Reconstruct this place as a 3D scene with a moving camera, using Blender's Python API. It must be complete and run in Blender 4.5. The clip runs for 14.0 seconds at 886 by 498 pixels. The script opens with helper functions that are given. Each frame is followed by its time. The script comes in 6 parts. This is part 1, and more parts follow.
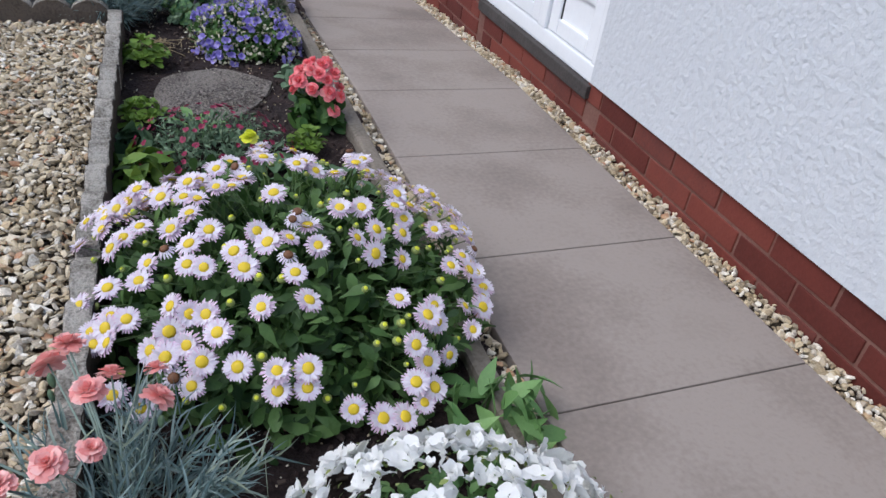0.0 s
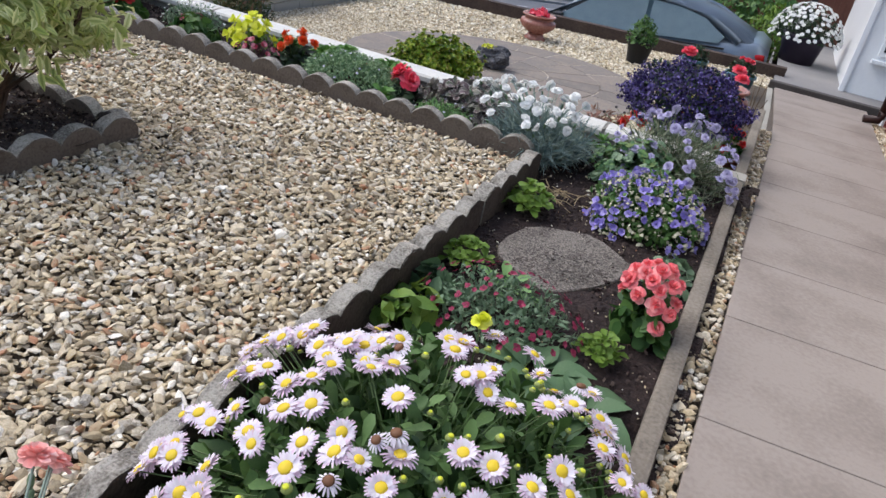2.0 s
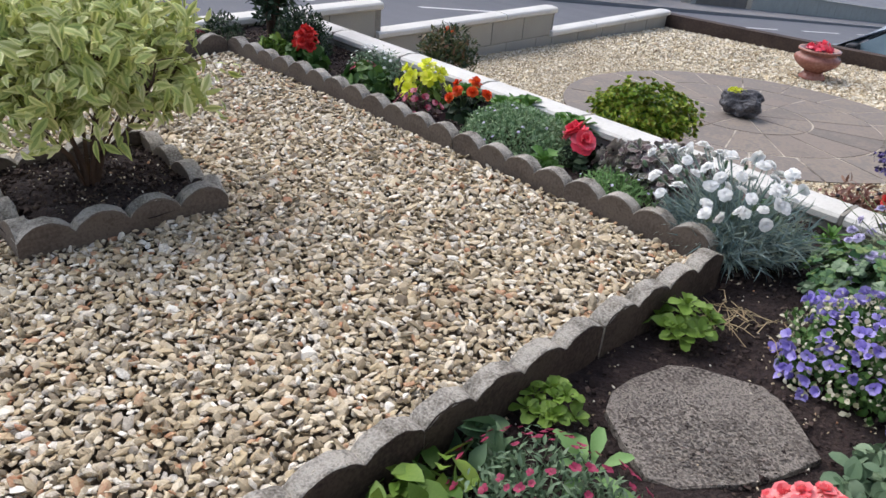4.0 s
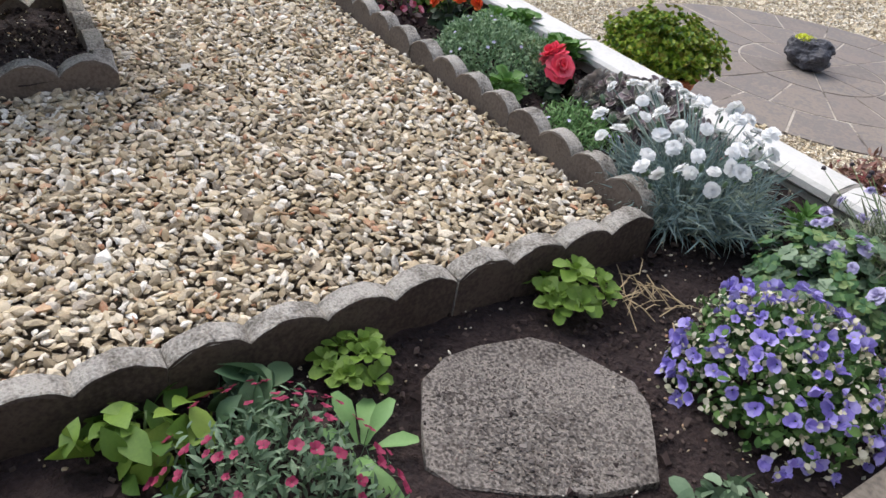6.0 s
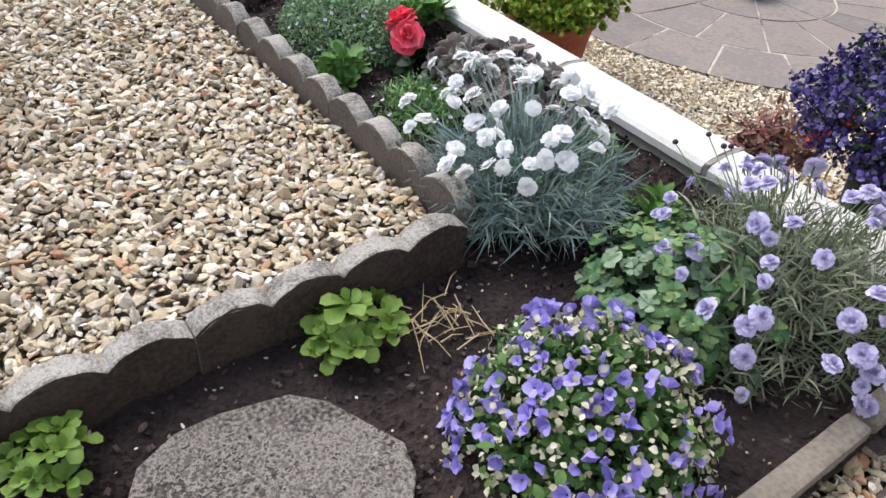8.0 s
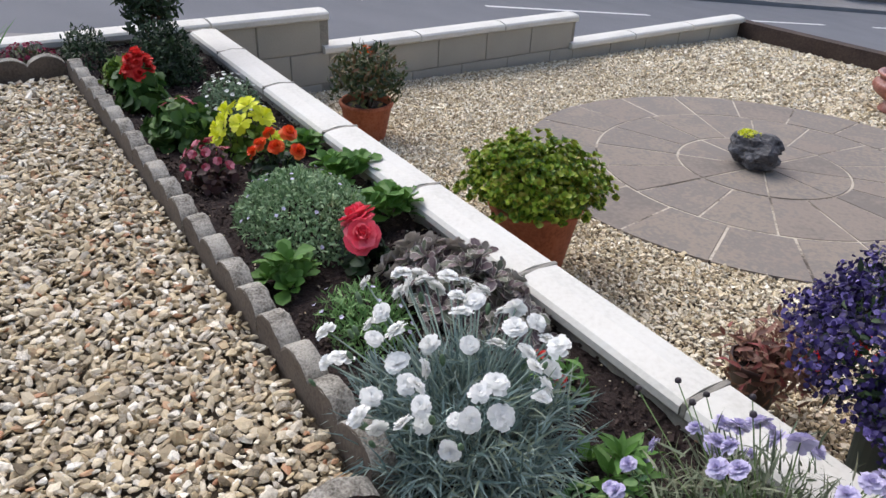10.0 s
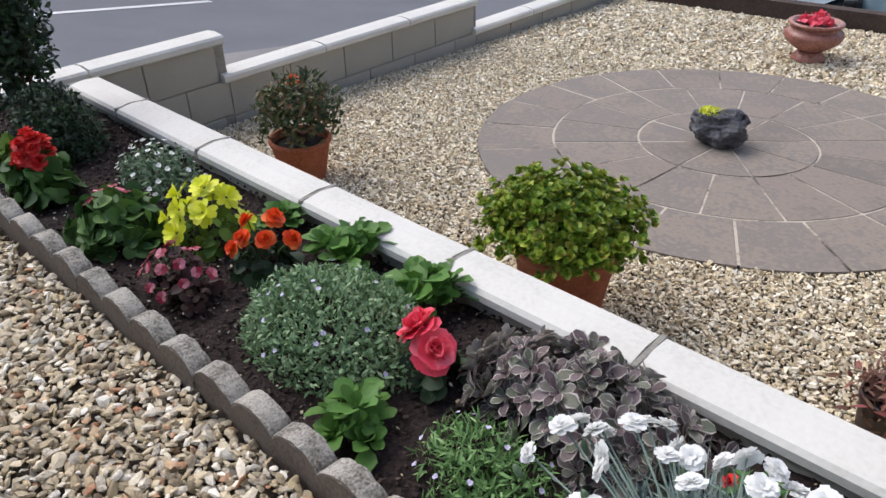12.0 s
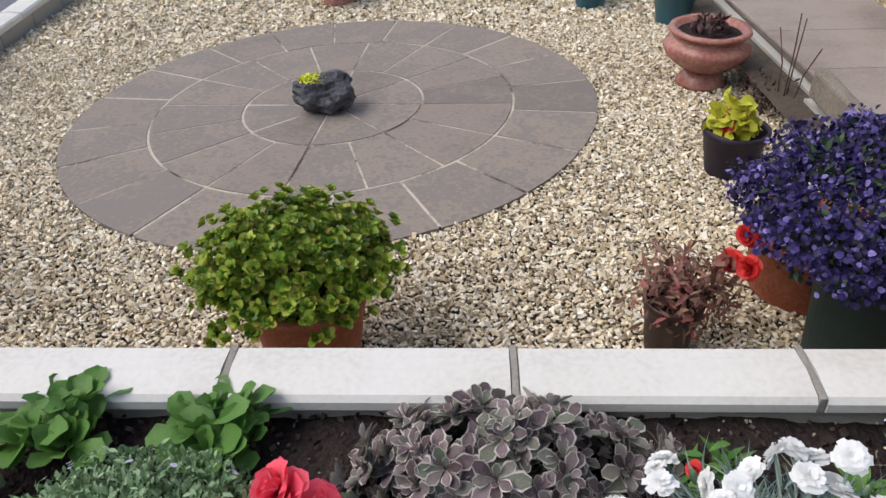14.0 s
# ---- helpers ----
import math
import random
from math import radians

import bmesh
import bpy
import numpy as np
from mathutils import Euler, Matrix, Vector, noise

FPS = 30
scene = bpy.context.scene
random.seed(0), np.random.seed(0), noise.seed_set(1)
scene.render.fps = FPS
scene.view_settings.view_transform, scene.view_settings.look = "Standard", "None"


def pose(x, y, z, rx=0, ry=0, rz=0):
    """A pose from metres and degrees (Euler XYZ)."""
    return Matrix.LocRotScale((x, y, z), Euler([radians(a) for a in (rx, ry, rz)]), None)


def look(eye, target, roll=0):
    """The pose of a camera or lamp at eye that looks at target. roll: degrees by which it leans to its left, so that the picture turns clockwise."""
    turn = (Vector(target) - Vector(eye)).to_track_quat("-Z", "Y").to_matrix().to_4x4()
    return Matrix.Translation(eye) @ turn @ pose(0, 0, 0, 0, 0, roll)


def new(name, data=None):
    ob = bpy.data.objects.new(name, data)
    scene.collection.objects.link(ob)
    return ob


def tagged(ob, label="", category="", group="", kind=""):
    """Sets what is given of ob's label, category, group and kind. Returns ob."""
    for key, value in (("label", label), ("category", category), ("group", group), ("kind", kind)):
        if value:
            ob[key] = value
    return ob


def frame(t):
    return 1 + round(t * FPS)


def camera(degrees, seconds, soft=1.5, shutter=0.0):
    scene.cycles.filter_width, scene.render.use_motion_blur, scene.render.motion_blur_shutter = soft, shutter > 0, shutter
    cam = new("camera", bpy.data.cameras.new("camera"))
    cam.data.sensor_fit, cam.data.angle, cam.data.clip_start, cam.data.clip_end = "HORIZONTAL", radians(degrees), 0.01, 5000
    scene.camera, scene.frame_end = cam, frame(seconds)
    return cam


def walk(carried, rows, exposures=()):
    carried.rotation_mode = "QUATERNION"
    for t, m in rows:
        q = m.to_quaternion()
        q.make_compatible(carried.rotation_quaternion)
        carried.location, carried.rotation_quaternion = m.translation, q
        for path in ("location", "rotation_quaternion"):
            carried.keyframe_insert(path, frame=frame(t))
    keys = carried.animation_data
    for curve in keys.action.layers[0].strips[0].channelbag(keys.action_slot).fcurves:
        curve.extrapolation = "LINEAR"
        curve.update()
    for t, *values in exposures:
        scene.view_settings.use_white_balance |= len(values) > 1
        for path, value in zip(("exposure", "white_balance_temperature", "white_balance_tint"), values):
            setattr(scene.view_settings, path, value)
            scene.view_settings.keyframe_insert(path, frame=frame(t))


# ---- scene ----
cam = camera(61.0, 14.0)
METRES, EYE, TILT, LEAN, TURN = 5.2, 1.142, -32.493, -7.583, -19.8
ROWS = [
    (0.0, 0.0, 0.0, 0.0, 0.0, 0.0, -0.0),
    (0.5, 0.0425, 0.0171, 0.0109, 7.22, 2.48, -4.86),
    (1.0, 0.0615, 0.0431, 0.0264, 16.59, 5.27, -10.9),
    (1.5, 0.0704, 0.0797, 0.0454, 22.95, 6.19, -14.94),
    (2.0, 0.0821, 0.1129, 0.0679, 36.47, 2.57, -25.82),
    (2.5, 0.0665, 0.1438, 0.0899, 46.91, -0.93, -29.54),
    (3.0, 0.0509, 0.1784, 0.1146, 54.7, -3.25, -30.36),
    (3.5, 0.0478, 0.2151, 0.1388, 65.71, -9.36, -34.01),
    (4.0, 0.0423, 0.2534, 0.165, 60.4, -6.74, -30.28),
    (4.2, 0.0364, 0.2744, 0.1729, 55.87, -4.18, -30.4),
    (6.3, 0.0264, 0.3827, 0.231, 71.65, -20.21, -37.01),
    (6.5, 0.0202, 0.3906, 0.2413, 70.74, -21.22, -37.4),
    (7.0, 0.0126, 0.4165, 0.2572, 73.95, -24.47, -39.23),
    (7.5, 0.0091, 0.4422, 0.2751, 80.93, -29.08, -39.27),
    (8.0, -0.0037, 0.4662, 0.2967, 69.76, -22.35, -31.92),
    (8.2, -0.0135, 0.475, 0.3048, 63.68, -18.82, -31.56),
    (10.3, -0.0656, 0.5076, 0.3463, 75.15, -14.0, -31.36),
    (10.5, -0.0712, 0.497, 0.3406, 76.14, -14.2, -30.6),
    (11.0, -0.0889, 0.4699, 0.3255, 76.12, -13.97, -28.99),
    (11.5, -0.1456, 0.4547, 0.3195, 72.31, -11.06, -28.4),
    (12.0, -0.1918, 0.4422, 0.3337, 59.44, -9.67, -24.31),
    (12.5, -0.241, 0.4344, 0.3334, 42.17, -5.46, -14.82),
    (13.0, -0.2813, 0.4197, 0.3331, 31.54, -6.32, -11.74),
    (13.5, -0.3164, 0.4322, 0.3386, 29.09, -3.18, -8.79),
    (14.0, -0.3311, 0.4312, 0.3424, 22.78, -3.23, -4.16),
]
walk(cam, [(t, pose(0, 0, EYE, TILT, LEAN, TURN) @ pose(METRES * x, METRES * y, METRES * z, 90 + pitch, roll, yaw)) for t, x, y, z, yaw, pitch, roll in ROWS],
     exposures=[(0.0, 0.24, 5900, 10), (1.0, 0.24, 6000, 10), (1.5, 0.37, 6100, 10), (3.0, 0.75, 6400, 11), (4.2, 0.68, 6400, 11), (7.0, 0.8, 6350, 11), (7.4, 0.84, 6350, 11), (8.2, 1.02, 6350, 11), (10.3, 0.6, 6400, 11), (11.5, 0.6, 6400, 11), (13.0, 0.47, 6450, 11), (14.0, 0.45, 6500, 11)])

# ---- world and light: bright overcast sky, soft sun ----
world = bpy.data.worlds.new("overcast_sky")
scene.world = world
world.use_nodes = True
wn = world.node_tree.nodes
sky = wn.new("ShaderNodeTexSky")
sky.sky_type = "NISHITA"
sky.sun_disc = False
sky.sun_elevation = radians(52)
sky.sun_rotation = radians(293)
sky.air_density, sky.dust_density = 1.0, 3.0
wn["Background"].inputs["Strength"].default_value = 0.15
world.node_tree.links.new(sky.outputs[0], wn["Background"].inputs["Color"])
sun = new("sun", bpy.data.lights.new("sun", "SUN"))
sun.data.energy, sun.data.angle, sun.data.color = 1.5, radians(40), (1.0, 0.98, 0.95)
sun.matrix_world = look((-7, -1, 8), (0, 2, 0))

# ---- materials ----
def lin(r, g, b):
    """Display values 0..255 to linear."""
    return tuple((c / 255 / 12.92) if c / 255 <= 0.04045 else ((c / 255 + 0.055) / 1.055) ** 2.4 for c in (r, g, b)) + (1.0,)


def material(name, stops, scale=8.0, fine=90.0, rough=0.85, bump=0.3, depth=0.004, spread=0.35, per=None, spec=0.3, mottle=0.5, trans=0.0, metal=0.0, own=0.22):
    """A weathered surface. stops: colours of a ramp. The ramp is driven by noise at two scales,
    or by the piece itself (per='island' or per='object') with some noise on top."""
    m = bpy.data.materials.new(name)
    m.use_nodes = True
    nt = m.node_tree
    n, l = nt.nodes, nt.links
    bsdf = n["Principled BSDF"]
    geo = n.new("ShaderNodeTexCoord")
    big = n.new("ShaderNodeTexNoise")
    big.inputs["Scale"].default_value, big.inputs["Detail"].default_value = scale, 5.0
    small = n.new("ShaderNodeTexNoise")
    small.inputs["Scale"].default_value, small.inputs["Detail"].default_value = fine, 4.0
    l.new(geo.outputs["Object"], big.inputs["Vector"])
    l.new(geo.outputs["Object"], small.inputs["Vector"])
    mix = n.new("ShaderNodeMath")
    mix.operation = "MULTIPLY_ADD"
    mix.inputs[1].default_value = mottle
    half = n.new("ShaderNodeMath")
    half.operation = "MULTIPLY"
    half.inputs[1].default_value = 1.0 - mottle
    l.new(big.outputs["Fac"], half.inputs[0])
    l.new(small.outputs["Fac"], mix.inputs[0])
    l.new(half.outputs[0], mix.inputs[2])
    # contrast about the middle of the noise
    con = n.new("ShaderNodeMapRange")
    con.inputs["From Min"].default_value, con.inputs["From Max"].default_value = 0.5 - spread / 2, 0.5 + spread / 2
    l.new(mix.outputs[0], con.inputs["Value"])
    drive = con.outputs[0]
    if per:
        src = n.new("ShaderNodeNewGeometry") if per == "island" else n.new("ShaderNodeObjectInfo")
        rnd = src.outputs["Random Per Island"] if per == "island" else src.outputs["Random"]
        add = n.new("ShaderNodeMath")
        add.operation = "MULTIPLY_ADD"
        add.inputs[1].default_value = own
        sub = n.new("ShaderNodeMath")
        sub.operation = "SUBTRACT"
        sub.inputs[1].default_value = own / 2
        l.new(con.outputs[0], add.inputs[0])
        l.new(rnd, add.inputs[2])
        l.new(add.outputs[0], sub.inputs[0])
        drive = sub.outputs[0]
    ramp = n.new("ShaderNodeValToRGB")
    e = ramp.color_ramp.elements
    e[0].position, e[0].color = 0.0, stops[0]
    e[1].position, e[1].color = 1.0, stops[-1]
    for i, c in enumerate(stops[1:-1], 1):
        e.new(i / (len(stops) - 1)).color = c
    l.new(drive, ramp.inputs[0])
    l.new(ramp.outputs[0], bsdf.inputs["Base Color"])
    bsdf.inputs["Roughness"].default_value = rough
    bsdf.inputs["Specular IOR Level"].default_value = spec
    bsdf.inputs["Metallic"].default_value = metal
    if bump:
        b = n.new("ShaderNodeBump")
        b.inputs["Strength"].default_value, b.inputs["Distance"].default_value = bump, depth
        l.new(small.outputs["Fac"], b.inputs["Height"])
        l.new(b.outputs[0], bsdf.inputs["Normal"])
    if trans:
        tr = n.new("ShaderNodeBsdfTranslucent")
        mx = n.new("ShaderNodeMixShader")
        mx.inputs[0].default_value = trans
        l.new(ramp.outputs[0], tr.inputs["Color"])
        l.new(bsdf.outputs[0], mx.inputs[1])
        l.new(tr.outputs[0], mx.inputs[2])
        l.new(mx.outputs[0], n["Material Output"].inputs["Surface"])
    return m


def leafy(name, *cols, **kw):
    kw = {"per": "island", "rough": 0.55, "bump": 0.15, "depth": 0.001, "scale": 20.0, "fine": 160.0, "trans": 0.2, "spec": 0.35, **kw}
    return material(name, [lin(*c) for c in cols], **kw)


M_GRAVEL = material("river_gravel", [lin(*c) for c in ((98, 86, 68), (152, 136, 108), (186, 170, 140), (212, 201, 178), (134, 119, 90), (226, 218, 200), (162, 149, 130), (200, 184, 152), (120, 107, 87), (238, 232, 218), (176, 158, 122), (210, 196, 168), (146, 130, 102), (188, 170, 136), (166, 118, 86))], per="island", rough=0.6, scale=30, fine=220, bump=0.4, depth=0.002, own=0.07, spec=0.4)
M_GRAVEL_N = material("golden_gravel", [lin(*c) for c in ((128, 112, 90), (184, 168, 138), (216, 202, 172), (240, 234, 218), (166, 148, 116), (226, 214, 190), (196, 178, 142), (148, 132, 108), (234, 226, 206), (206, 190, 156))], per="island", rough=0.65, scale=30, fine=220, bump=0.4, depth=0.002, own=0.12)
M_GRAVEL_BED = material("gravel_bed", [lin(62, 54, 45), lin(92, 81, 67)], scale=30, fine=120, bump=0.8, depth=0.01)
M_SOIL = material("dark_garden_soil", [lin(27, 20, 20), lin(46, 36, 34), lin(64, 52, 48)], scale=9, fine=70, rough=0.95, bump=1.0, depth=0.02, spread=0.4)
M_CLOD = material("soil_clods", [lin(30, 23, 22), lin(54, 43, 40), lin(90, 77, 70)], per="island", rough=0.95, bump=0.6, depth=0.003)
M_EDGING = material("weathered_concrete_edging", [lin(82, 77, 70), lin(118, 113, 104), lin(146, 141, 132), lin(172, 167, 157), lin(126, 121, 108)], scale=16, fine=150, rough=0.95, bump=1.0, depth=0.005, spread=0.34)
# upright edging faces: soil stain, plus shade painted into the colour
M_EDGING_FACE = material("shaded_soil_stained_face", [lin(66, 57, 50), lin(86, 76, 68), lin(104, 94, 84), lin(76, 66, 58)], scale=6, fine=90, rough=0.92, bump=0.5, depth=0.003, spread=0.4)
# front bed run: damp soil stain with deeper painted shade
M_EDGING_DAMP_SHADE = material("shaded_damp_stained_face", [lin(38, 31, 27), lin(56, 47, 41), lin(74, 64, 56), lin(48, 40, 35)], scale=6, fine=90, rough=0.9, bump=0.5, depth=0.003, spread=0.4)
M_SLAB = material("buff_concrete_slab", [lin(121, 111, 104), lin(134, 124, 116), lin(146, 136, 128), lin(139, 129, 121)], scale=2.6, fine=60, rough=0.88, bump=0.25, depth=0.002, spread=0.36, mottle=0.3)
M_JOINT = material("dark_joint", [lin(70, 62, 55), lin(100, 90, 80)], scale=12, fine=80, bump=0.5)
M_COPING = material("white_painted_coping", [lin(180, 178, 169), lin(202, 200, 193), lin(211, 210, 204)], scale=4, fine=70, rough=0.6, bump=0.2, depth=0.002, spread=0.6)
M_MORTAR = material("grey_mortar", [lin(120, 116, 108), lin(150, 146, 138)], scale=14, fine=90, bump=0.6)
M_BLOCK = material("grey_concrete_block", [lin(138, 135, 126), lin(158, 155, 146), lin(170, 167, 158)], scale=3, fine=120, rough=0.92, bump=0.5, depth=0.003, spread=0.6)
M_CIRCLE = material("sandstone_circle_slab", [lin(112, 105, 99), lin(123, 114, 106), lin(133, 122, 112), lin(117, 111, 106), lin(137, 126, 114), lin(121, 114, 108)], scale=4, fine=38, rough=0.85, bump=0.5, depth=0.003, spread=0.4, per="object", own=0.8)
M_CIRCLE_J = material("sandy_pointing", [lin(58, 51, 46), lin(96, 88, 80), lin(160, 150, 136), lin(186, 176, 160), lin(168, 158, 143), lin(80, 72, 66)], scale=3, fine=60, spread=0.34, mottle=0.25, bump=0.5)
M_RENDER = material("white_rough_render", [lin(196, 199, 202), lin(208, 211, 214)], scale=2, fine=42, rough=0.8, bump=1.0, depth=0.008, spread=0.7)
M_BRICK = material("red_engineering_brick", [lin(84, 38, 31), lin(104, 49, 40), lin(118, 60, 49), lin(92, 52, 46)], scale=9, fine=90, rough=0.8, bump=0.5, depth=0.003, per="object")
M_BRICK_M = material("plinth_mortar", [lin(104, 72, 63), lin(128, 94, 83)], scale=14, fine=90, bump=0.5)
M_TIMBER = material("weathered_grey_timber", [lin(92, 86, 77), lin(120, 112, 101), lin(136, 128, 117)], scale=5, fine=80, rough=0.9, bump=0.6, depth=0.003)
M_UPVC = material("white_upvc", [lin(232, 234, 236), lin(238, 240, 241)], scale=2, fine=50, rough=0.25, bump=0.02, spec=0.5)
M_SEAL = material("black_rubber_seal", [lin(26, 26, 28), lin(38, 38, 40)], rough=0.6, bump=0)
M_SILL = material("dark_grey_sill", [lin(58, 54, 52), lin(80, 75, 72)], scale=6, fine=70, bump=0.4)
M_BRASS = material("brass_letterplate", [lin(150, 118, 58), lin(176, 142, 74)], rough=0.35, metal=0.9, bump=0.05)
M_TERRACOTTA = material("terracotta", [lin(128, 72, 52), lin(158, 92, 66), lin(170, 110, 84)], scale=7, fine=70, rough=0.85, bump=0.3)
M_URN = material("glazed_pink_terracotta", [lin(122, 78, 68), lin(150, 100, 88), lin(170, 124, 110)], scale=6, fine=50, rough=0.25, bump=0.2)
M_ROAD = material("worn_asphalt", [lin(92, 94, 99), lin(106, 108, 113), lin(116, 117, 121)], scale=1.2, fine=140, rough=0.9, bump=0.5, depth=0.004, spread=0.6)
M_ROADLINE = material("road_paint", [lin(196, 196, 194), lin(226, 226, 224)], scale=9, fine=60, bump=0.2)
M_PAVE = material("grey_pavement", [lin(118, 116, 116), lin(138, 135, 133)], scale=2, fine=80, bump=0.3)
M_DARKWALL = material("dark_stained_wall", [lin(48, 39, 35), lin(66, 54, 48), lin(80, 68, 60)], scale=4, fine=70, bump=0.6, depth=0.004)
M_ROCK = material("dark_slate_rock", [lin(46, 46, 50), lin(72, 72, 76), lin(112, 112, 116)], scale=9, fine=60, rough=0.55, bump=0.9, depth=0.01, spread=0.4)
M_PIPE = material("dark_brown_plastic", [lin(48, 30, 27), lin(62, 40, 35)], rough=0.4, bump=0.05)
M_STONE = material("worn_stepping_stone", [lin(46, 41, 38), lin(76, 70, 65), lin(96, 90, 84), lin(112, 106, 99), lin(140, 133, 125), lin(82, 75, 69), lin(58, 52, 48)], scale=10, fine=120, rough=0.95, bump=1.0, depth=0.008, spread=0.30, mottle=0.6)

M_GLASS = bpy.data.materials.new("window_glass")
M_GLASS.use_nodes = True
gb = M_GLASS.node_tree.nodes["Principled BSDF"]
gb.inputs["Base Color"].default_value = (0.9, 0.93, 0.95, 1)
gb.inputs["Roughness"].default_value = 0.03
gb.inputs["Transmission Weight"].default_value = 1.0
gb.inputs["IOR"].default_value = 1.45


# ---- building helpers ----
def mesh_of(name, bm, mat, smooth=False):
    me = bpy.data.meshes.new(name)
    bmesh.ops.recalc_face_normals(bm, faces=bm.faces)
    bm.to_mesh(me)
    bm.free()
    for m in mat if isinstance(mat, (list, tuple)) else [mat]:
        me.materials.append(m)
    if smooth:
        me.shade_smooth()
    return me


def part(name, bm, mat, parent=None, label="", smooth=False):
    """Link a bmesh (or a finished mesh) as one mesh object under a thing or a part."""
    ob = new(name, bm if isinstance(bm, bpy.types.Mesh) else mesh_of(name, bm, mat, smooth))
    ob.parent = parent
    if label:
        ob["label"] = label
    return ob


def thing(name, label, category, group="", at=None, kind=""):
    ob = new(name)
    ob.empty_display_size = 0.05
    if at is not None:
        ob.matrix_basis = at
    return tagged(ob, label, category, group, kind)


def np_mesh(name, verts, tris, mat, smooth=False):
    verts, tris = np.asarray(verts, dtype=np.float32), np.asarray(tris, dtype=np.int32)
    k = tris.shape[1]
    me = bpy.data.meshes.new(name)
    me.vertices.add(len(verts))
    me.vertices.foreach_set("co", verts.ravel())
    me.loops.add(tris.size)
    me.loops.foreach_set("vertex_index", tris.ravel())
    me.polygons.add(len(tris))
    me.polygons.foreach_set("loop_start", np.arange(0, tris.size, k, dtype=np.int32))
    me.polygons.foreach_set("use_smooth", np.full(len(tris), smooth))
    for m in mat if isinstance(mat, (list, tuple)) else [mat]:
        me.materials.append(m)
    me.update(calc_edges=True)
    return me


def box(bm, x0, y0, z0, x1, y1, z1, bevel=0.0, m=None):
    """A box between two corners, with its edges rounded off."""
    r = bmesh.ops.create_cube(bm, size=1.0)
    vs = r["verts"]
    for v in vs:
        v.co = Vector(((x0 + x1) / 2 + v.co.x * (x1 - x0), (y0 + y1) / 2 + v.co.y * (y1 - y0), (z0 + z1) / 2 + v.co.z * (z1 - z0)))
    if m is not None:
        bmesh.ops.transform(bm, matrix=m, verts=vs)
    if bevel:
        es = list({e for v in vs for e in v.link_edges})
        bmesh.ops.bevel(bm, geom=es, offset=bevel, segments=2, affect="EDGES", profile=0.6)
    return bm


def boxed(*a, **k):
    return box(bmesh.new(), *a, **k)


def prism(bm, pts, z0, z1, bevel=0.0):
    """A flat outline raised from z0 to z1."""
    lo = [bm.verts.new((x, y, z0)) for x, y in pts]
    hi = [bm.verts.new((x, y, z1)) for x, y in pts]
    n = len(pts)
    bm.faces.new(hi)
    bm.faces.new(lo[::-1])
    for i in range(n):
        bm.faces.new((lo[i], lo[(i + 1) % n], hi[(i + 1) % n], hi[i]))
    if bevel:
        es = [e for e in bm.edges if all(v in hi for v in e.verts)]
        bmesh.ops.bevel(bm, geom=es, offset=bevel, segments=2, affect="EDGES", profile=0.6)
    return bm


def lathe(profile, seg=32, wobble=0.0, flute=0):
    """A turned shape from (radius, height) pairs."""
    bm = bmesh.new()
    rings = []
    for r, z in profile:
        ring = []
        for i in range(seg):
            a = 2 * math.pi * i / seg
            k = r * (1 + wobble * math.sin(a * flute)) if flute else r
            ring.append(bm.verts.new((k * math.cos(a), k * math.sin(a), z)))
        rings.append(ring)
    for a, b in zip(rings, rings[1:]):
        for i in range(seg):
            bm.faces.new((a[i], a[(i + 1) % seg], b[(i + 1) % seg], b[i]))
    bm.faces.new(rings[0][::-1])
    bm.faces.new(rings[-1])
    return bm


def tube(bm, pts, r0, r1=None, seg=6):
    """A tapering round stem along points."""
    r1 = r0 if r1 is None else r1
    pts = [Vector(p) for p in pts]
    rings = []
    for i, p in enumerate(pts):
        d = (pts[min(i + 1, len(pts) - 1)] - pts[max(i - 1, 0)]).normalized()
        a = d.orthogonal().normalized()
        b = d.cross(a)
        r = r0 + (r1 - r0) * i / max(len(pts) - 1, 1)
        rings.append([bm.verts.new(p + a * r * math.cos(2 * math.pi * k / seg) + b * r * math.sin(2 * math.pi * k / seg)) for k in range(seg)])
    for a, b in zip(rings, rings[1:]):
        # match the rings by the nearest start
        off = min(range(seg), key=lambda k: (a[0].co - b[k].co).length)
        for i in range(seg):
            bm.faces.new((a[i], a[(i + 1) % seg], b[(i + 1 + off) % seg], b[(i + off) % seg]))
    bm.faces.new(rings[0][::-1])
    bm.faces.new(rings[-1])
    return bm


RNG = np.random.default_rng(11)


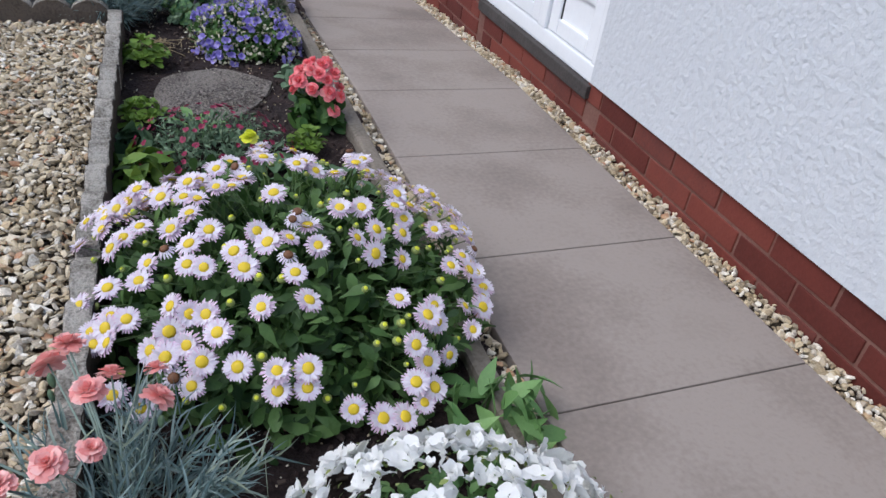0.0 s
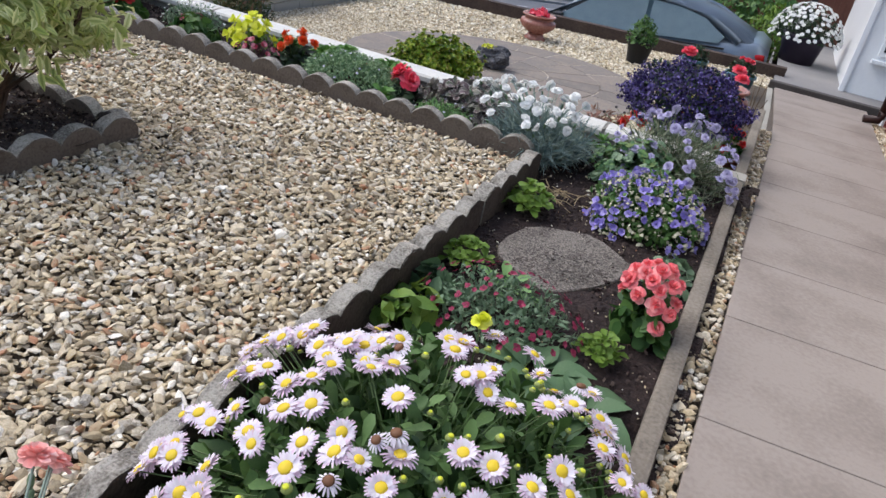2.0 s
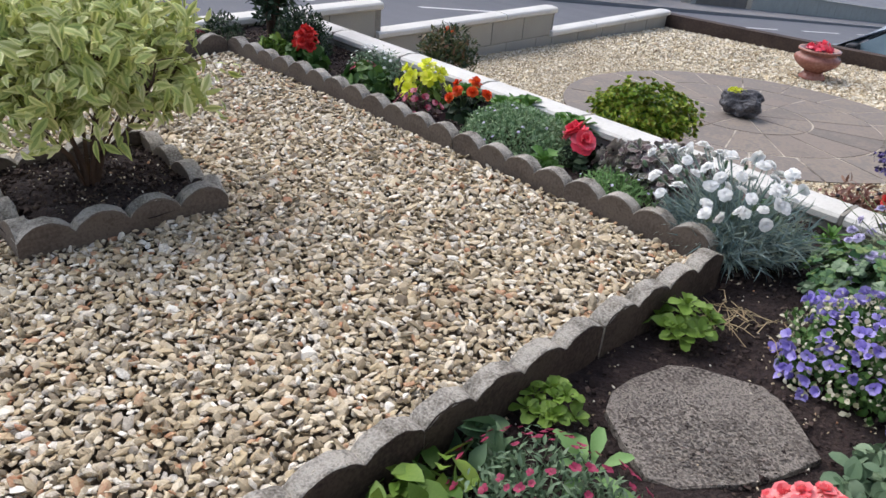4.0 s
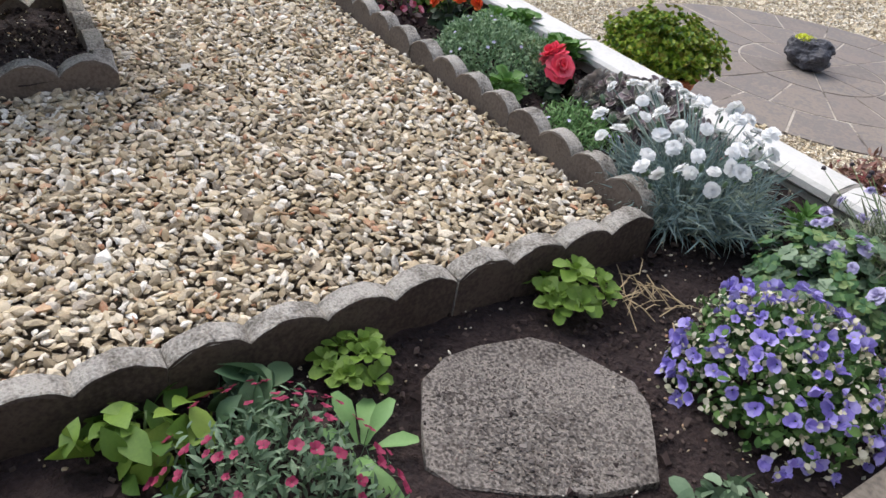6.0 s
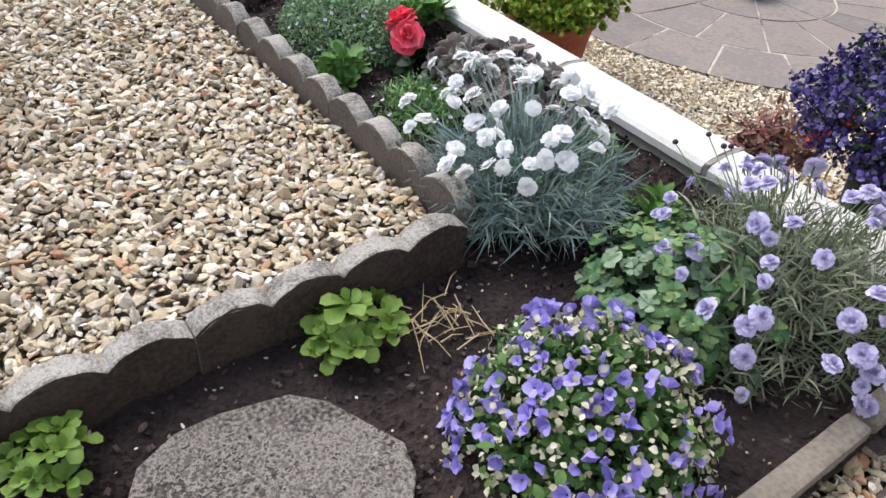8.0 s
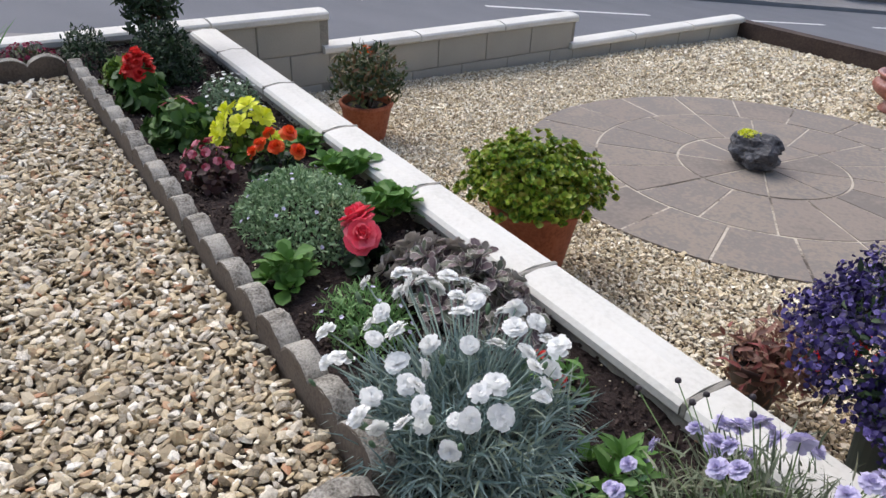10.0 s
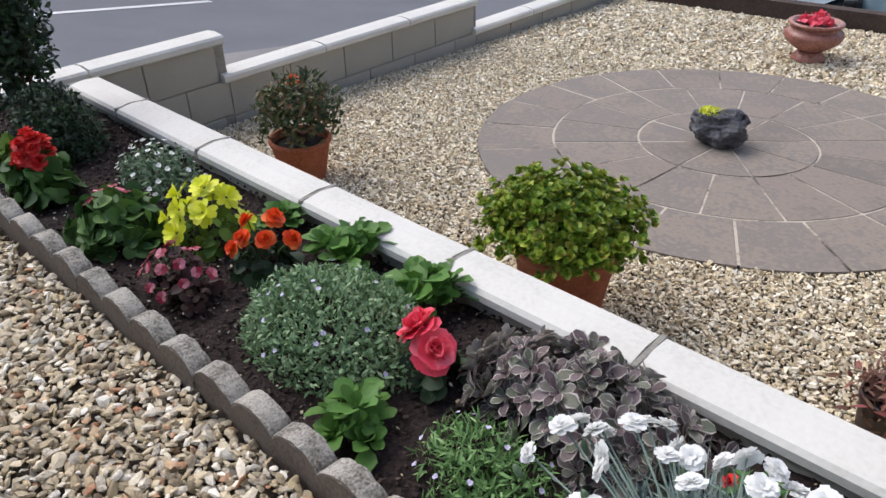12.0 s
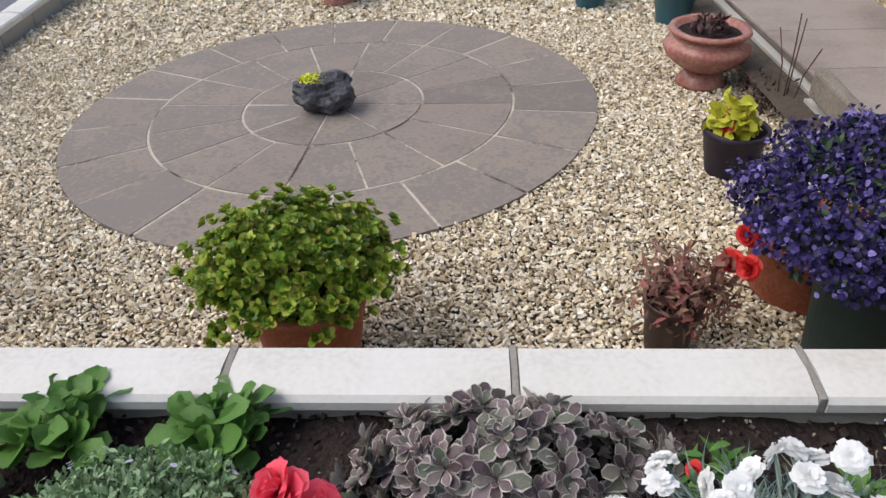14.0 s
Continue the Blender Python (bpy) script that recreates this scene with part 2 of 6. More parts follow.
def stones(name, mat, xy, z, size, squash=0.55, lumps=0.25, tilt=0.5, chip=False):
    """Loose pebbles, each an uneven low-poly lump, or a small angular chip, joined in one mesh."""
    b = bmesh.new()
    if chip:
        bmesh.ops.create_cube(b, size=1.3)
        bmesh.ops.triangulate(b, faces=b.faces[:])
    else:
        bmesh.ops.create_icosphere(b, subdivisions=1, radius=1.0)
    base = np.array([v.co for v in b.verts])
    tri = np.array([[v.index for v in f.verts] for f in b.faces])
    b.free()
    n = len(xy)
    rs = np.random.default_rng(n)
    sc = size * np.clip(np.exp(rs.normal(-0.06, 0.27, (n, 1))), 0.5, 1.9) * np.stack([rs.uniform(0.85, 1.55, n), rs.uniform(0.55, 1.0, n), squash * rs.uniform(0.7, 1.3, n)], 1)
    v = base[None] * (1 + rs.uniform(-lumps, lumps, (n, len(base), 1))) * sc[:, None, :]
    a, t1, t2 = rs.uniform(0, 6.283, n), rs.normal(0, tilt, n), rs.normal(0, tilt, n)
    # tilt about x, about y, then turn about z
    y = v[:, :, 1] * np.cos(t1)[:, None] - v[:, :, 2] * np.sin(t1)[:, None]
    w = v[:, :, 1] * np.sin(t1)[:, None] + v[:, :, 2] * np.cos(t1)[:, None]
    x = v[:, :, 0] * np.cos(t2)[:, None] + w * np.sin(t2)[:, None]
    w = -v[:, :, 0] * np.sin(t2)[:, None] + w * np.cos(t2)[:, None]
    px = x * np.cos(a)[:, None] - y * np.sin(a)[:, None] + xy[:, None, 0]
    py = x * np.sin(a)[:, None] + y * np.cos(a)[:, None] + xy[:, None, 1]
    pz = w + np.asarray(z)[:, None]
    verts = np.stack([px, py, pz], 2).reshape(-1, 3)
    tris = (tri[None] + (np.arange(n) * len(base))[:, None, None]).reshape(-1, 3)
    return np_mesh(name, verts, tris, mat)


def scatter(x0, y0, x1, y1, step, jitter=0.45):
    """A loose grid of places."""
    gx, gy = np.meshgrid(np.arange(x0, x1, step), np.arange(y0, y1, step))
    p = np.stack([gx.ravel(), gy.ravel()], 1)
    return p + np.random.default_rng(len(p)).uniform(-jitter, jitter, p.shape) * step


def inside(p, poly):
    """Which of the points lie inside an outline."""
    x, y = p[:, 0], p[:, 1]
    ok = np.zeros(len(p), bool)
    for (ax, ay), (bx, by) in zip(poly, poly[1:] + poly[:1]):
        if ay != by:
            ok ^= ((ay > y) != (by > y)) & (x < (bx - ax) * (y - ay) / (by - ay) + ax)
    return ok


# ---- the ground and the large structure ----
def ngz(x, y):
    """The next garden's gravel falls a little to the road and along it."""
    return -0.45 + 0.035 * (x + 1.4) - 0.025 * (y - 6.5)


def roadz(y):
    return -0.60 - 0.128 * (y - 4.5)


def pathz(y):
    return -0.05 - max(0.0, y - 3.0) * 0.053


def pathx(y):
    """Left edge of the slabs."""
    return 0.80 + 0.028 * (min(y, 6.3) - 1.5) - 0.01 * max(0.0, y - 6.3)


def edge_x(y):
    """Scalloped edging between the pebbles and the front bed."""
    return -0.165 + 0.033 * (y - 2.4)


def quad(bm, pts):
    bm.faces.new([bm.verts.new(p) for p in pts])
    return bm


WALL_X = 1.70
FRONT_X = -3.80
WALL_Y = 4.40
END_Y = 8.70
HOUSE_END = 8.15
NEXT_Y = 9.75

# one sheet of ground that falls with the road and reaches the horizon
bm = bmesh.new()
rows = []
for y in (-300, -60, -8, 0, 4, 8, 20, 60, 160, 400):
    zr = roadz(max(-60, min(y, 160))) - 0.06
    zl = min(zr, -0.1) - 0.85
    rows.append([bm.verts.new(p) for p in ((-400, y, zr), (-5.75, y, zr), (-4.3, y, min(zl, zr)), (400, y, min(zl, zr)))])
for a, b in zip(rows, rows[1:]):
    for i in range(3):
        bm.faces.new((a[i], a[i + 1], b[i + 1], b[i]))
tagged(part("ground", bm, M_ROAD), "flat grey ground falling away with the road", "ground", kind="structure")
bm = bmesh.new()
quad(bm, [(-5.6, -60, roadz(-60)), (-5.6, 60, roadz(60)), (-10.5, 60, roadz(60)), (-10.5, -60, roadz(-60))])
tagged(part("road", bm, M_ROAD), "grey worn asphalt road sloping downhill", "road", kind="structure")
dash = thing("road_marking", "broken white centre line painted on the road", "road marking", kind="structure")
for k in range(-3, 8):
    y0 = 4.4 + 5.7 * k
    bm = bmesh.new()
    quad(bm, [(-8.25, y0, roadz(y0) + 0.006), (-8.25, y0 + 3.6, roadz(y0 + 3.6) + 0.006), (-8.36, y0 + 3.6, roadz(y0 + 3.6) + 0.006), (-8.36, y0, roadz(y0) + 0.006)])
    part("dash", bm, M_ROADLINE, dash)

# pavements on both sides of the road
for nm, xa, xb in (("pavement_near", FRONT_X - 0.1, -5.6), ("pavement_far", -10.5, -12.4)):
    bm = bmesh.new()
    for k in range(20):
        ya, yb = -20 + 5 * k, -15 + 5 * k
        v = [bm.verts.new(p) for p in [(xa, ya, roadz(ya) + 0.1), (xa, yb, roadz(yb) + 0.1), (xb, yb, roadz(yb) + 0.1), (xb, ya, roadz(ya) + 0.1)]]
        bm.faces.new(v)
        kx = xb if nm == "pavement_near" else xa
        quad(bm, [(kx, ya, roadz(ya) + 0.1), (kx, yb, roadz(yb) + 0.1), (kx, yb, roadz(yb) - 0.05), (kx, ya, roadz(ya) - 0.05)])
    tagged(part(nm, bm, M_PAVE), "grey tarmac pavement with a low kerb", "pavement", kind="structure")

# bed of the pebble lawn, soil of the beds
bm = prism(bmesh.new(), [(-3.13, -3.0), (edge_x(-3.0) - 0.01, -3.0), (edge_x(3.65) - 0.01, 3.65), (-3.13, 3.65)], -0.4, -0.03)
tagged(part("ground_pebble_lawn", bm, M_GRAVEL_BED), "packed gravel bed under the pebble lawn", "ground", kind="structure")


def soil(name, outline, z, label, amp=0.02, step=0.03):
    """Uneven dug soil inside an outline."""
    xs, ys = [p[0] for p in outline], [p[1] for p in outline]
    nx, ny = int((max(xs) - min(xs)) / step) + 1, int((max(ys) - min(ys)) / step) + 1
    gx, gy = np.meshgrid(np.linspace(min(xs), max(xs), nx), np.linspace(min(ys), max(ys), ny))
    gz = np.array([z + amp * (noise.fractal(Vector((x * 5, y * 5, 3.1)), 1.0, 2.0, 4) + 0.35 * noise.noise(Vector((x * 40, y * 40, 7)))) for x, y in zip(gx.ravel(), gy.ravel())])
    verts = np.stack([gx.ravel(), gy.ravel(), gz], 1)
    i = np.arange(nx * ny).reshape(ny, nx)
    quads = np.stack([i[:-1, :-1], i[:-1, 1:], i[1:, 1:], i[1:, :-1]], 2).reshape(-1, 4)
    mid = verts[quads].mean(1)
    me = np_mesh(name, verts, quads[inside(mid, outline)], M_SOIL, smooth=True)
    return tagged(part(name, me, None), label, "soil", kind="structure")


BED1 = [(edge_x(-3.0) + 0.02, -3.0), (0.70, -3.0), (0.80, 3.9), (0.88, 4.42), (-0.1, 4.42), (edge_x(3.66), 3.66)]
BED2 = [(-3.75, 3.66), (0.0, 3.66), (0.0, 4.42), (-3.75, 4.42)]
BED3 = [(-3.75, -3.0), (-3.18, -3.0), (-3.14, 3.68), (-3.75, 3.68)]
soil("ground_front_bed", BED1, -0.06, "dark bare soil of the bed along the path")
soil("ground_wall_bed", BED2, -0.055, "dark soil of the bed along the white wall")
soil("ground_road_bed", BED3, -0.03, "dark soil of the bed by the road wall")

# next garden: sloping gravel bed under the pebbles
bm = bmesh.new()
quad(bm, [(x, y, ngz(x, y) - 0.025) for x, y in [(-3.75, 4.45), (1.02, 4.45), (1.02, 9.8), (-3.75, 9.8)]])
tagged(part("ground_next_garden", bm, M_GRAVEL_BED), "packed gravel bed of the next front garden", "ground", kind="structure")

def wallx(y):
    return WALL_X + 0.025 * (y - 2.0)


def lean(bm):
    """The house stands a little askew to the gardens."""
    for v in bm.verts:
        v.co.x += 0.025 * (v.co.y - 2.0)
    return bm


# house wall with its brick plinth and the door opening
bm = bmesh.new()
box(bm, WALL_X, -3.0, 0.142, WALL_X + 0.25, 2.56, 3.2)
box(bm, WALL_X, 3.85, 0.265, WALL_X + 0.25, HOUSE_END, 3.2)
box(bm, WALL_X, 2.56, 2.2, WALL_X + 0.25, 3.85, 3.2)
lean(bm)
tagged(part("wall_house", bm, M_RENDER), "white rough-rendered house wall above a brick plinth", "wall", kind="structure")
bm = bmesh.new()
box(bm, WALL_X + 0.02, -3.0, -0.55, WALL_X + 0.25, 2.56, 0.141)
box(bm, WALL_X + 0.02, 3.85, -0.55, WALL_X + 0.25, HOUSE_END, 0.264)
box(bm, WALL_X + 0.02, 2.56, -0.55, WALL_X + 0.25, 3.85, 0.06)
lean(bm)
plinth = tagged(part("wall_plinth", bm, M_BRICK_M), "red brick plinth with mortar joints under the white wall", "brick plinth", kind="structure")


# ---- edging, copings, walls, slabs ----
PITCH = 0.165


def edging_mesh(n, top=0.082, low=0.042, foot=-0.16, thick=0.058, face_mat=M_EDGING_FACE):
    """A concrete edging unit with n rounded scallops, along x, face at y = 0."""
    bm = bmesh.new()
    per = 14
    prof = []
    for i in range(n * per + 1):
        u = (i % per) / per if i < n * per else 1.0
        s = abs(math.sin(math.pi * u))
        prof.append((i * PITCH / per, low + (top - low) * s ** 0.72))
    f = [bm.verts.new((x, 0, z)) for x, z in prof] + [bm.verts.new((prof[-1][0], 0, foot)), bm.verts.new((0, 0, foot))]
    face = bm.faces.new(f)
    ex = bmesh.ops.extrude_face_region(bm, geom=[face])
    for v in [g for g in ex["geom"] if isinstance(g, bmesh.types.BMVert)]:
        v.co.y += thick
    es = [e for e in bm.edges if abs(e.verts[0].co.y - e.verts[1].co.y) < 1e-6 and e.verts[0].co.z > foot + 0.01 and e.verts[1].co.z > foot + 0.01]
    bmesh.ops.bevel(bm, geom=es, offset=0.006, segments=2, affect="EDGES", profile=0.5)
    bmesh.ops.triangulate(bm, faces=[q for q in bm.faces if len(q.verts) > 4])
    # chipped, uneven arrises
    for v in bm.verts:
        if v.co.z > 0.0:
            v.co += 0.0035 * noise.noise_vector(v.co * 38.0)
    bm.normal_update()
    # upright faces get the darker colour that has their shade painted in
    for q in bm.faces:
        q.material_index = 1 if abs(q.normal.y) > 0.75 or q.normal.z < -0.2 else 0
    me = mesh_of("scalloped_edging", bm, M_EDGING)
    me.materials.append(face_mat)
    return me


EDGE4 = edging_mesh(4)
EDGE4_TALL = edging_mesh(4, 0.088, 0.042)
EDGE4_BED = edging_mesh(4, 0.079, 0.047, face_mat=M_EDGING_DAMP_SHADE)


def edging_run(ax, ay, bx, by, group, label, z=0.0, me=EDGE4):
    d = Vector((bx - ax, by - ay, 0))
    units = max(1, round(d.length / (4 * PITCH)))
    step = d.length / units
    for k in range(units):
        ob = new("scalloped_edging", me)
        p = Vector((ax, ay, 0)) + d.normalized() * (step * k)
        j = random.uniform(-0.006, 0.006)
        ob.matrix_basis = pose(p.x, p.y, z + j, 0, 0, math.degrees(math.atan2(d.y, d.x)) + random.uniform(-0.4, 0.4)) @ Matrix.Diagonal((step / (4 * PITCH) * 0.998, 1, 1, 1))
        tagged(ob, label, "garden edging", group)


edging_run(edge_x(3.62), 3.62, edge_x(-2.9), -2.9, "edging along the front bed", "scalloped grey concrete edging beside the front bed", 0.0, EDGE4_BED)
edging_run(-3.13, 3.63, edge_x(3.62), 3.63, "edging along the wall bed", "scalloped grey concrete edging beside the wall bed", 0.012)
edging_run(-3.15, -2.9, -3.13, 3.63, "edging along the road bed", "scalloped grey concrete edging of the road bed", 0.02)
# square planter round the bush
SQ = [(-1.42, 1.93), (-1.38, 2.59), (-2.04, 2.63), (-2.08, 1.97)]
for (ax, ay), (bx, by) in zip(SQ, SQ[1:] + SQ[:1]):
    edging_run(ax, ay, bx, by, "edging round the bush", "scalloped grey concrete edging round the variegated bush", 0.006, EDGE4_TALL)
soil("ground_square_bed", [(x * 0.97 - 0.05, y * 0.985 + 0.034) for x, y in SQ], 0.036, "dark mulch under the variegated bush", 0.02)


def coping_mesh(length, width, high, name="coping_stone"):
    """A coping with a gently weathered top and a drip edge."""
    bm = bmesh.new()
    w = width / 2
    prof = [(-w, -high), (-w, -0.012), (-w + 0.012, 0.0), (0, 0.008), (w - 0.012, 0.0), (w, -0.012), (w, -high), (w - 0.015, -high - 0.012), (-w + 0.015, -high - 0.012)]
    a = [bm.verts.new((0.004, y, z)) for y, z in prof]
    b = [bm.verts.new((length - 0.004, y, z)) for y, z in prof]
    n = len(prof)
    bm.faces.new(a[::-1])
    bm.faces.new(b)
    for i in range(n):
        bm.faces.new((a[i], a[(i + 1) % n], b[(i + 1) % n], b[i]))
    return mesh_of(name, bm, M_COPING)


# low wall between the gardens with white copings
div = thing("dividing_wall", "low grey block wall between the gardens, under white copings", "wall", kind="structure")
part("blockwork", boxed(-3.72, WALL_Y - 0.02, -0.75, 0.80, WALL_Y + 0.10, -0.024), M_BLOCK, div)
COP = 0.632
cop = coping_mesh(COP - 0.012, 0.165, 0.035)
for k in range(1, 8):
    x = 0.055 + COP - COP * k
    ob = new("coping_stone", cop)
    ob.matrix_basis = pose(x, WALL_Y + 0.038, 0.03, random.uniform(-0.5, 0.5), 0, random.uniform(-0.3, 0.3))
    if k == 7:
        x = -3.56
        ob.matrix_basis = pose(x, WALL_Y + 0.038, 0.03) @ Matrix.Diagonal((0.72, 1, 1, 1))
    tagged(ob, "white painted coping stone on the dividing wall", "coping", "copings of the dividing wall")
    j = part("mortar_joint", boxed(x - 0.014, WALL_Y - 0.042, -0.012, x + 0.002, WALL_Y + 0.118, 0.033, 0.003), M_MORTAR, div)

# stepped road wall of grey blocks with white copings; one course lower at each step
front = thing("front_wall", "stepped wall of grey concrete blocks with white copings by the road", "wall", kind="structure")
block = mesh_of("block", boxed(-0.05, 0.004, 0.004, 0.05, 0.436, 0.211, 0.006), M_BLOCK)
front_cop = coping_mesh(0.74, 0.17, 0.04)
for i, (ya, yb, top) in enumerate([(-3.2, -0.9, 0.235), (-0.9, 5.32, 0.02), (5.32, 7.55, -0.205), (7.55, 9.77, -0.43)]):
    part("core", boxed(FRONT_X - 0.045, ya, -1.6, FRONT_X + 0.042, yb, top - 0.05), M_MORTAR, front)
    for c in range(3):
        y = ya - (0.22 if c % 2 else 0.0)
        while y < yb - 0.1:
            if y >= ya - 0.01:
                ob = part("block", block, None, front)
                ob.matrix_basis = pose(FRONT_X, y, top - 0.05 - 0.215 * (c + 1)) @ Matrix.Diagonal((1, min(1.0, (yb - y) / 0.44), 1, 1))
            else:
                ob = part("block", block, None, front)
                ob.matrix_basis = pose(FRONT_X, ya, top - 0.05 - 0.215 * (c + 1)) @ Matrix.Diagonal((1, 0.5, 1, 1))
            y += 0.44
    n = round((yb - ya) / 0.745)
    for k in range(n):
        s = (yb - ya + (0.05 if i else 0.0)) / n
        ob = new("coping_stone", front_cop)
        ob.matrix_basis = pose(FRONT_X, ya - (0.05 if i else 0) + s * k, top, 0, 0, 90) @ Matrix.Diagonal((s / 0.745, 1, 1, 1))
        tagged(ob, "white coping stone on the stepped road wall", "coping", "copings of the road wall")

# dark low wall between the next garden and its drive
bm = bmesh.new()
box(bm, -3.80, NEXT_Y, -1.3, 1.0, NEXT_Y + 0.12, -0.36, 0.01, Matrix.Shear("XY", 4, (0, 0)))
for v in bm.verts:
    if v.co.z > -0.8:
        v.co.z = -0.40 + 0.03 * (v.co.x + 1.4)
tagged(part("wall_drive", bm, M_DARKWALL), "low dark brown stained wall beside the drive", "wall", kind="structure")

# slabs of the path
path = thing("path", "buff concrete slab path along the house, with dark joints", "path", kind="structure")
bm = bmesh.new()
for ya, yb in ((-3.0, 3.0), (3.0, END_Y)):
    quad(bm, [(pathx(ya) + 0.004, ya, pathz(ya) - 0.012), (wallx(ya) - 0.1, ya, pathz(ya) - 0.012), (wallx(yb) - 0.1, yb, pathz(yb) - 0.012), (pathx(yb) + 0.004, yb, pathz(yb) - 0.012)])
part("bedding", bm, M_JOINT, path)
JOINTS = [-2.55, -1.98, -1.36, -0.85, -0.22, 0.41, 1.04, 1.67, 2.34, 2.97, 3.58, 4.22, 4.9, 5.5, 6.12, 6.73, 7.33, 7.95, 8.56, END_Y]
for ya, yb in zip(JOINTS, JOINTS[1:]):
    bm = bmesh.new()
    g = 0.0022
    sk = -0.012
    pts = [(pathx(ya), ya + g + sk), (wallx(ya) - 0.09, ya + g - sk), (wallx(yb) - 0.09, yb - g - sk), (pathx(yb), yb - g + sk)]
    prism(bm, pts, -0.05, 0.0, 0.004)
    for v in bm.verts:
        v.co.z += pathz(v.co.y)
    part("slab", bm, M_SLAB, path)

# strips of dark base beside the slabs
for nm, xa, xb in (("ground_wall_strip", 1.58, WALL_X + 0.2), ("ground_board_strip", 0.66, 0.97)):
    bm = bmesh.new()
    for ya, yb in ((-3.0, 3.0), (3.0, END_Y)):
        quad(bm, [(xa, ya, pathz(ya) - 0.035), (xb, ya, pathz(ya) - 0.035), (xb, yb, pathz(yb) - 0.035), (xa, yb, pathz(yb) - 0.035)])
    tagged(part(nm, bm, M_GRAVEL_BED), "narrow gravel strip beside the path", "ground", kind="structure")

# board between the bed and the path
bm = boxed(-0.034, 0, -0.12, 0.024, 2.35, 0.0, 0.014)
bmesh.ops.subdivide_edges(bm, edges=[e for e in bm.edges if abs(e.verts[0].co.y - e.verts[1].co.y) > 1.0], cuts=24)
for v in bm.verts:
    v.co.z += 0.005 * noise.noise(Vector((v.co.y * 5, v.co.x * 20, 0)))
board = mesh_of("edging_board", bm, M_TIMBER)
for y in (-3.12, -0.75, 1.62, 3.985):
    ob = new("edging_board", board)
    ob.matrix_basis = pose(0.715 + 0.022 * (y - 1.9), y, 0.0 if y < 3 else -0.02, -1.5 if y > 3 else -0.6, 0, -1.26)
    tagged(ob, "weathered grey timber board beside the gravel strip and path", "edging board", "boards along the path")

# stepping stone in the front bed
bm = prism(bmesh.new(), [(0.25, 2.665), (0.16, 2.72), (0.06, 2.782), (0.028, 2.86), (0.03, 2.95), (0.06, 3.08), (0.12, 3.135), (0.28, 3.205), (0.35, 3.185), (0.42, 3.12), (0.50, 3.05), (0.46, 2.92), (0.405, 2.82), (0.32, 2.69)], -0.10, -0.043, 0.008)
for v in bm.verts:
    v.co += 0.006 * noise.noise_vector(v.co * 17.0)
bmesh.ops.triangulate(bm, faces=[q for q in bm.faces if len(q.verts) > 4])
step_stone = tagged(part("stepping_stone", bm, M_STONE), "rough worn grey stepping stone sunk in the soil", "stepping stone")
M_AGGREGATE = material("exposed_aggregate", [lin(72, 66, 62), lin(90, 84, 79), lin(102, 96, 90), lin(128, 121, 114), lin(82, 76, 71), lin(96, 90, 84)], per="island", rough=0.9, bump=0.3)
chips = scatter(0.0, 2.64, 0.52, 3.22, 0.0105)
chips = chips[inside(chips, [(0.25, 2.69), (0.08, 2.80), (0.05, 2.93), (0.08, 3.07), (0.14, 3.12), (0.29, 3.18), (0.40, 3.10), (0.47, 3.03), (0.43, 2.90), (0.32, 2.72)])]
part("aggregate", stones("aggregate", M_AGGREGATE, chips, np.full(len(chips), -0.0445), 0.0048, 0.42, 0.3, 0.3, chip=True), None, step_stone)["kind"] = "stuff"

# ---- round paved patch in the next garden ----
CX, CY = -1.38, 6.82
circle = thing("paving_circle", "round patio of brown sandstone slabs in three rings", "paving", kind="structure")
bm = bmesh.new()
vs = [bm.verts.new((CX + 1.325 * math.cos(a), CY + 1.325 * math.sin(a), 0)) for a in [2 * math.pi * k / 64 for k in range(64)]]
for v in vs:
    v.co.z = ngz(v.co.x, v.co.y) + 0.001
bm.faces.new(vs)
part("pointing", bm, M_CIRCLE_J, circle)
for ra, rb, n, off in ((0.0, 0.455, 8, 39.5 / 45), (0.468, 0.915, 16, 17.3 / 22.5), (0.928, 1.335, 20, 8.2 / 18)):
    for k in range(n):
        a0, a1 = 2 * math.pi * (k + off) / n, 2 * math.pi * (k + 1 + off) / n
        g0, g1 = 0.0048 / max(ra, 0.03), 0.0048 / rb
        m = 8
        outer = [(CX + rb * math.cos(a), CY + rb * math.sin(a)) for a in [a0 + g1 + (a1 - a0 - 2 * g1) * i / m for i in range(m + 1)]]
        if ra:
            inner = [(CX + ra * math.cos(a), CY + ra * math.sin(a)) for a in [a1 - g0 - (a1 - a0 - 2 * g0) * i / m for i in range(m + 1)]]
        else:
            am = (a0 + a1) / 2
            inner = [(CX + 0.012 * math.cos(am), CY + 0.012 * math.sin(am))]
        bm = prism(bmesh.new(), outer + inner, -0.03, 0.003 + random.uniform(-0.002, 0.002), 0.004)
        for v in bm.verts:
            v.co.z += ngz(v.co.x, v.co.y)
        bmesh.ops.triangulate(bm, faces=[q for q in bm.faces if len(q.verts) > 4])
        part("slab", bm, M_CIRCLE, circle)


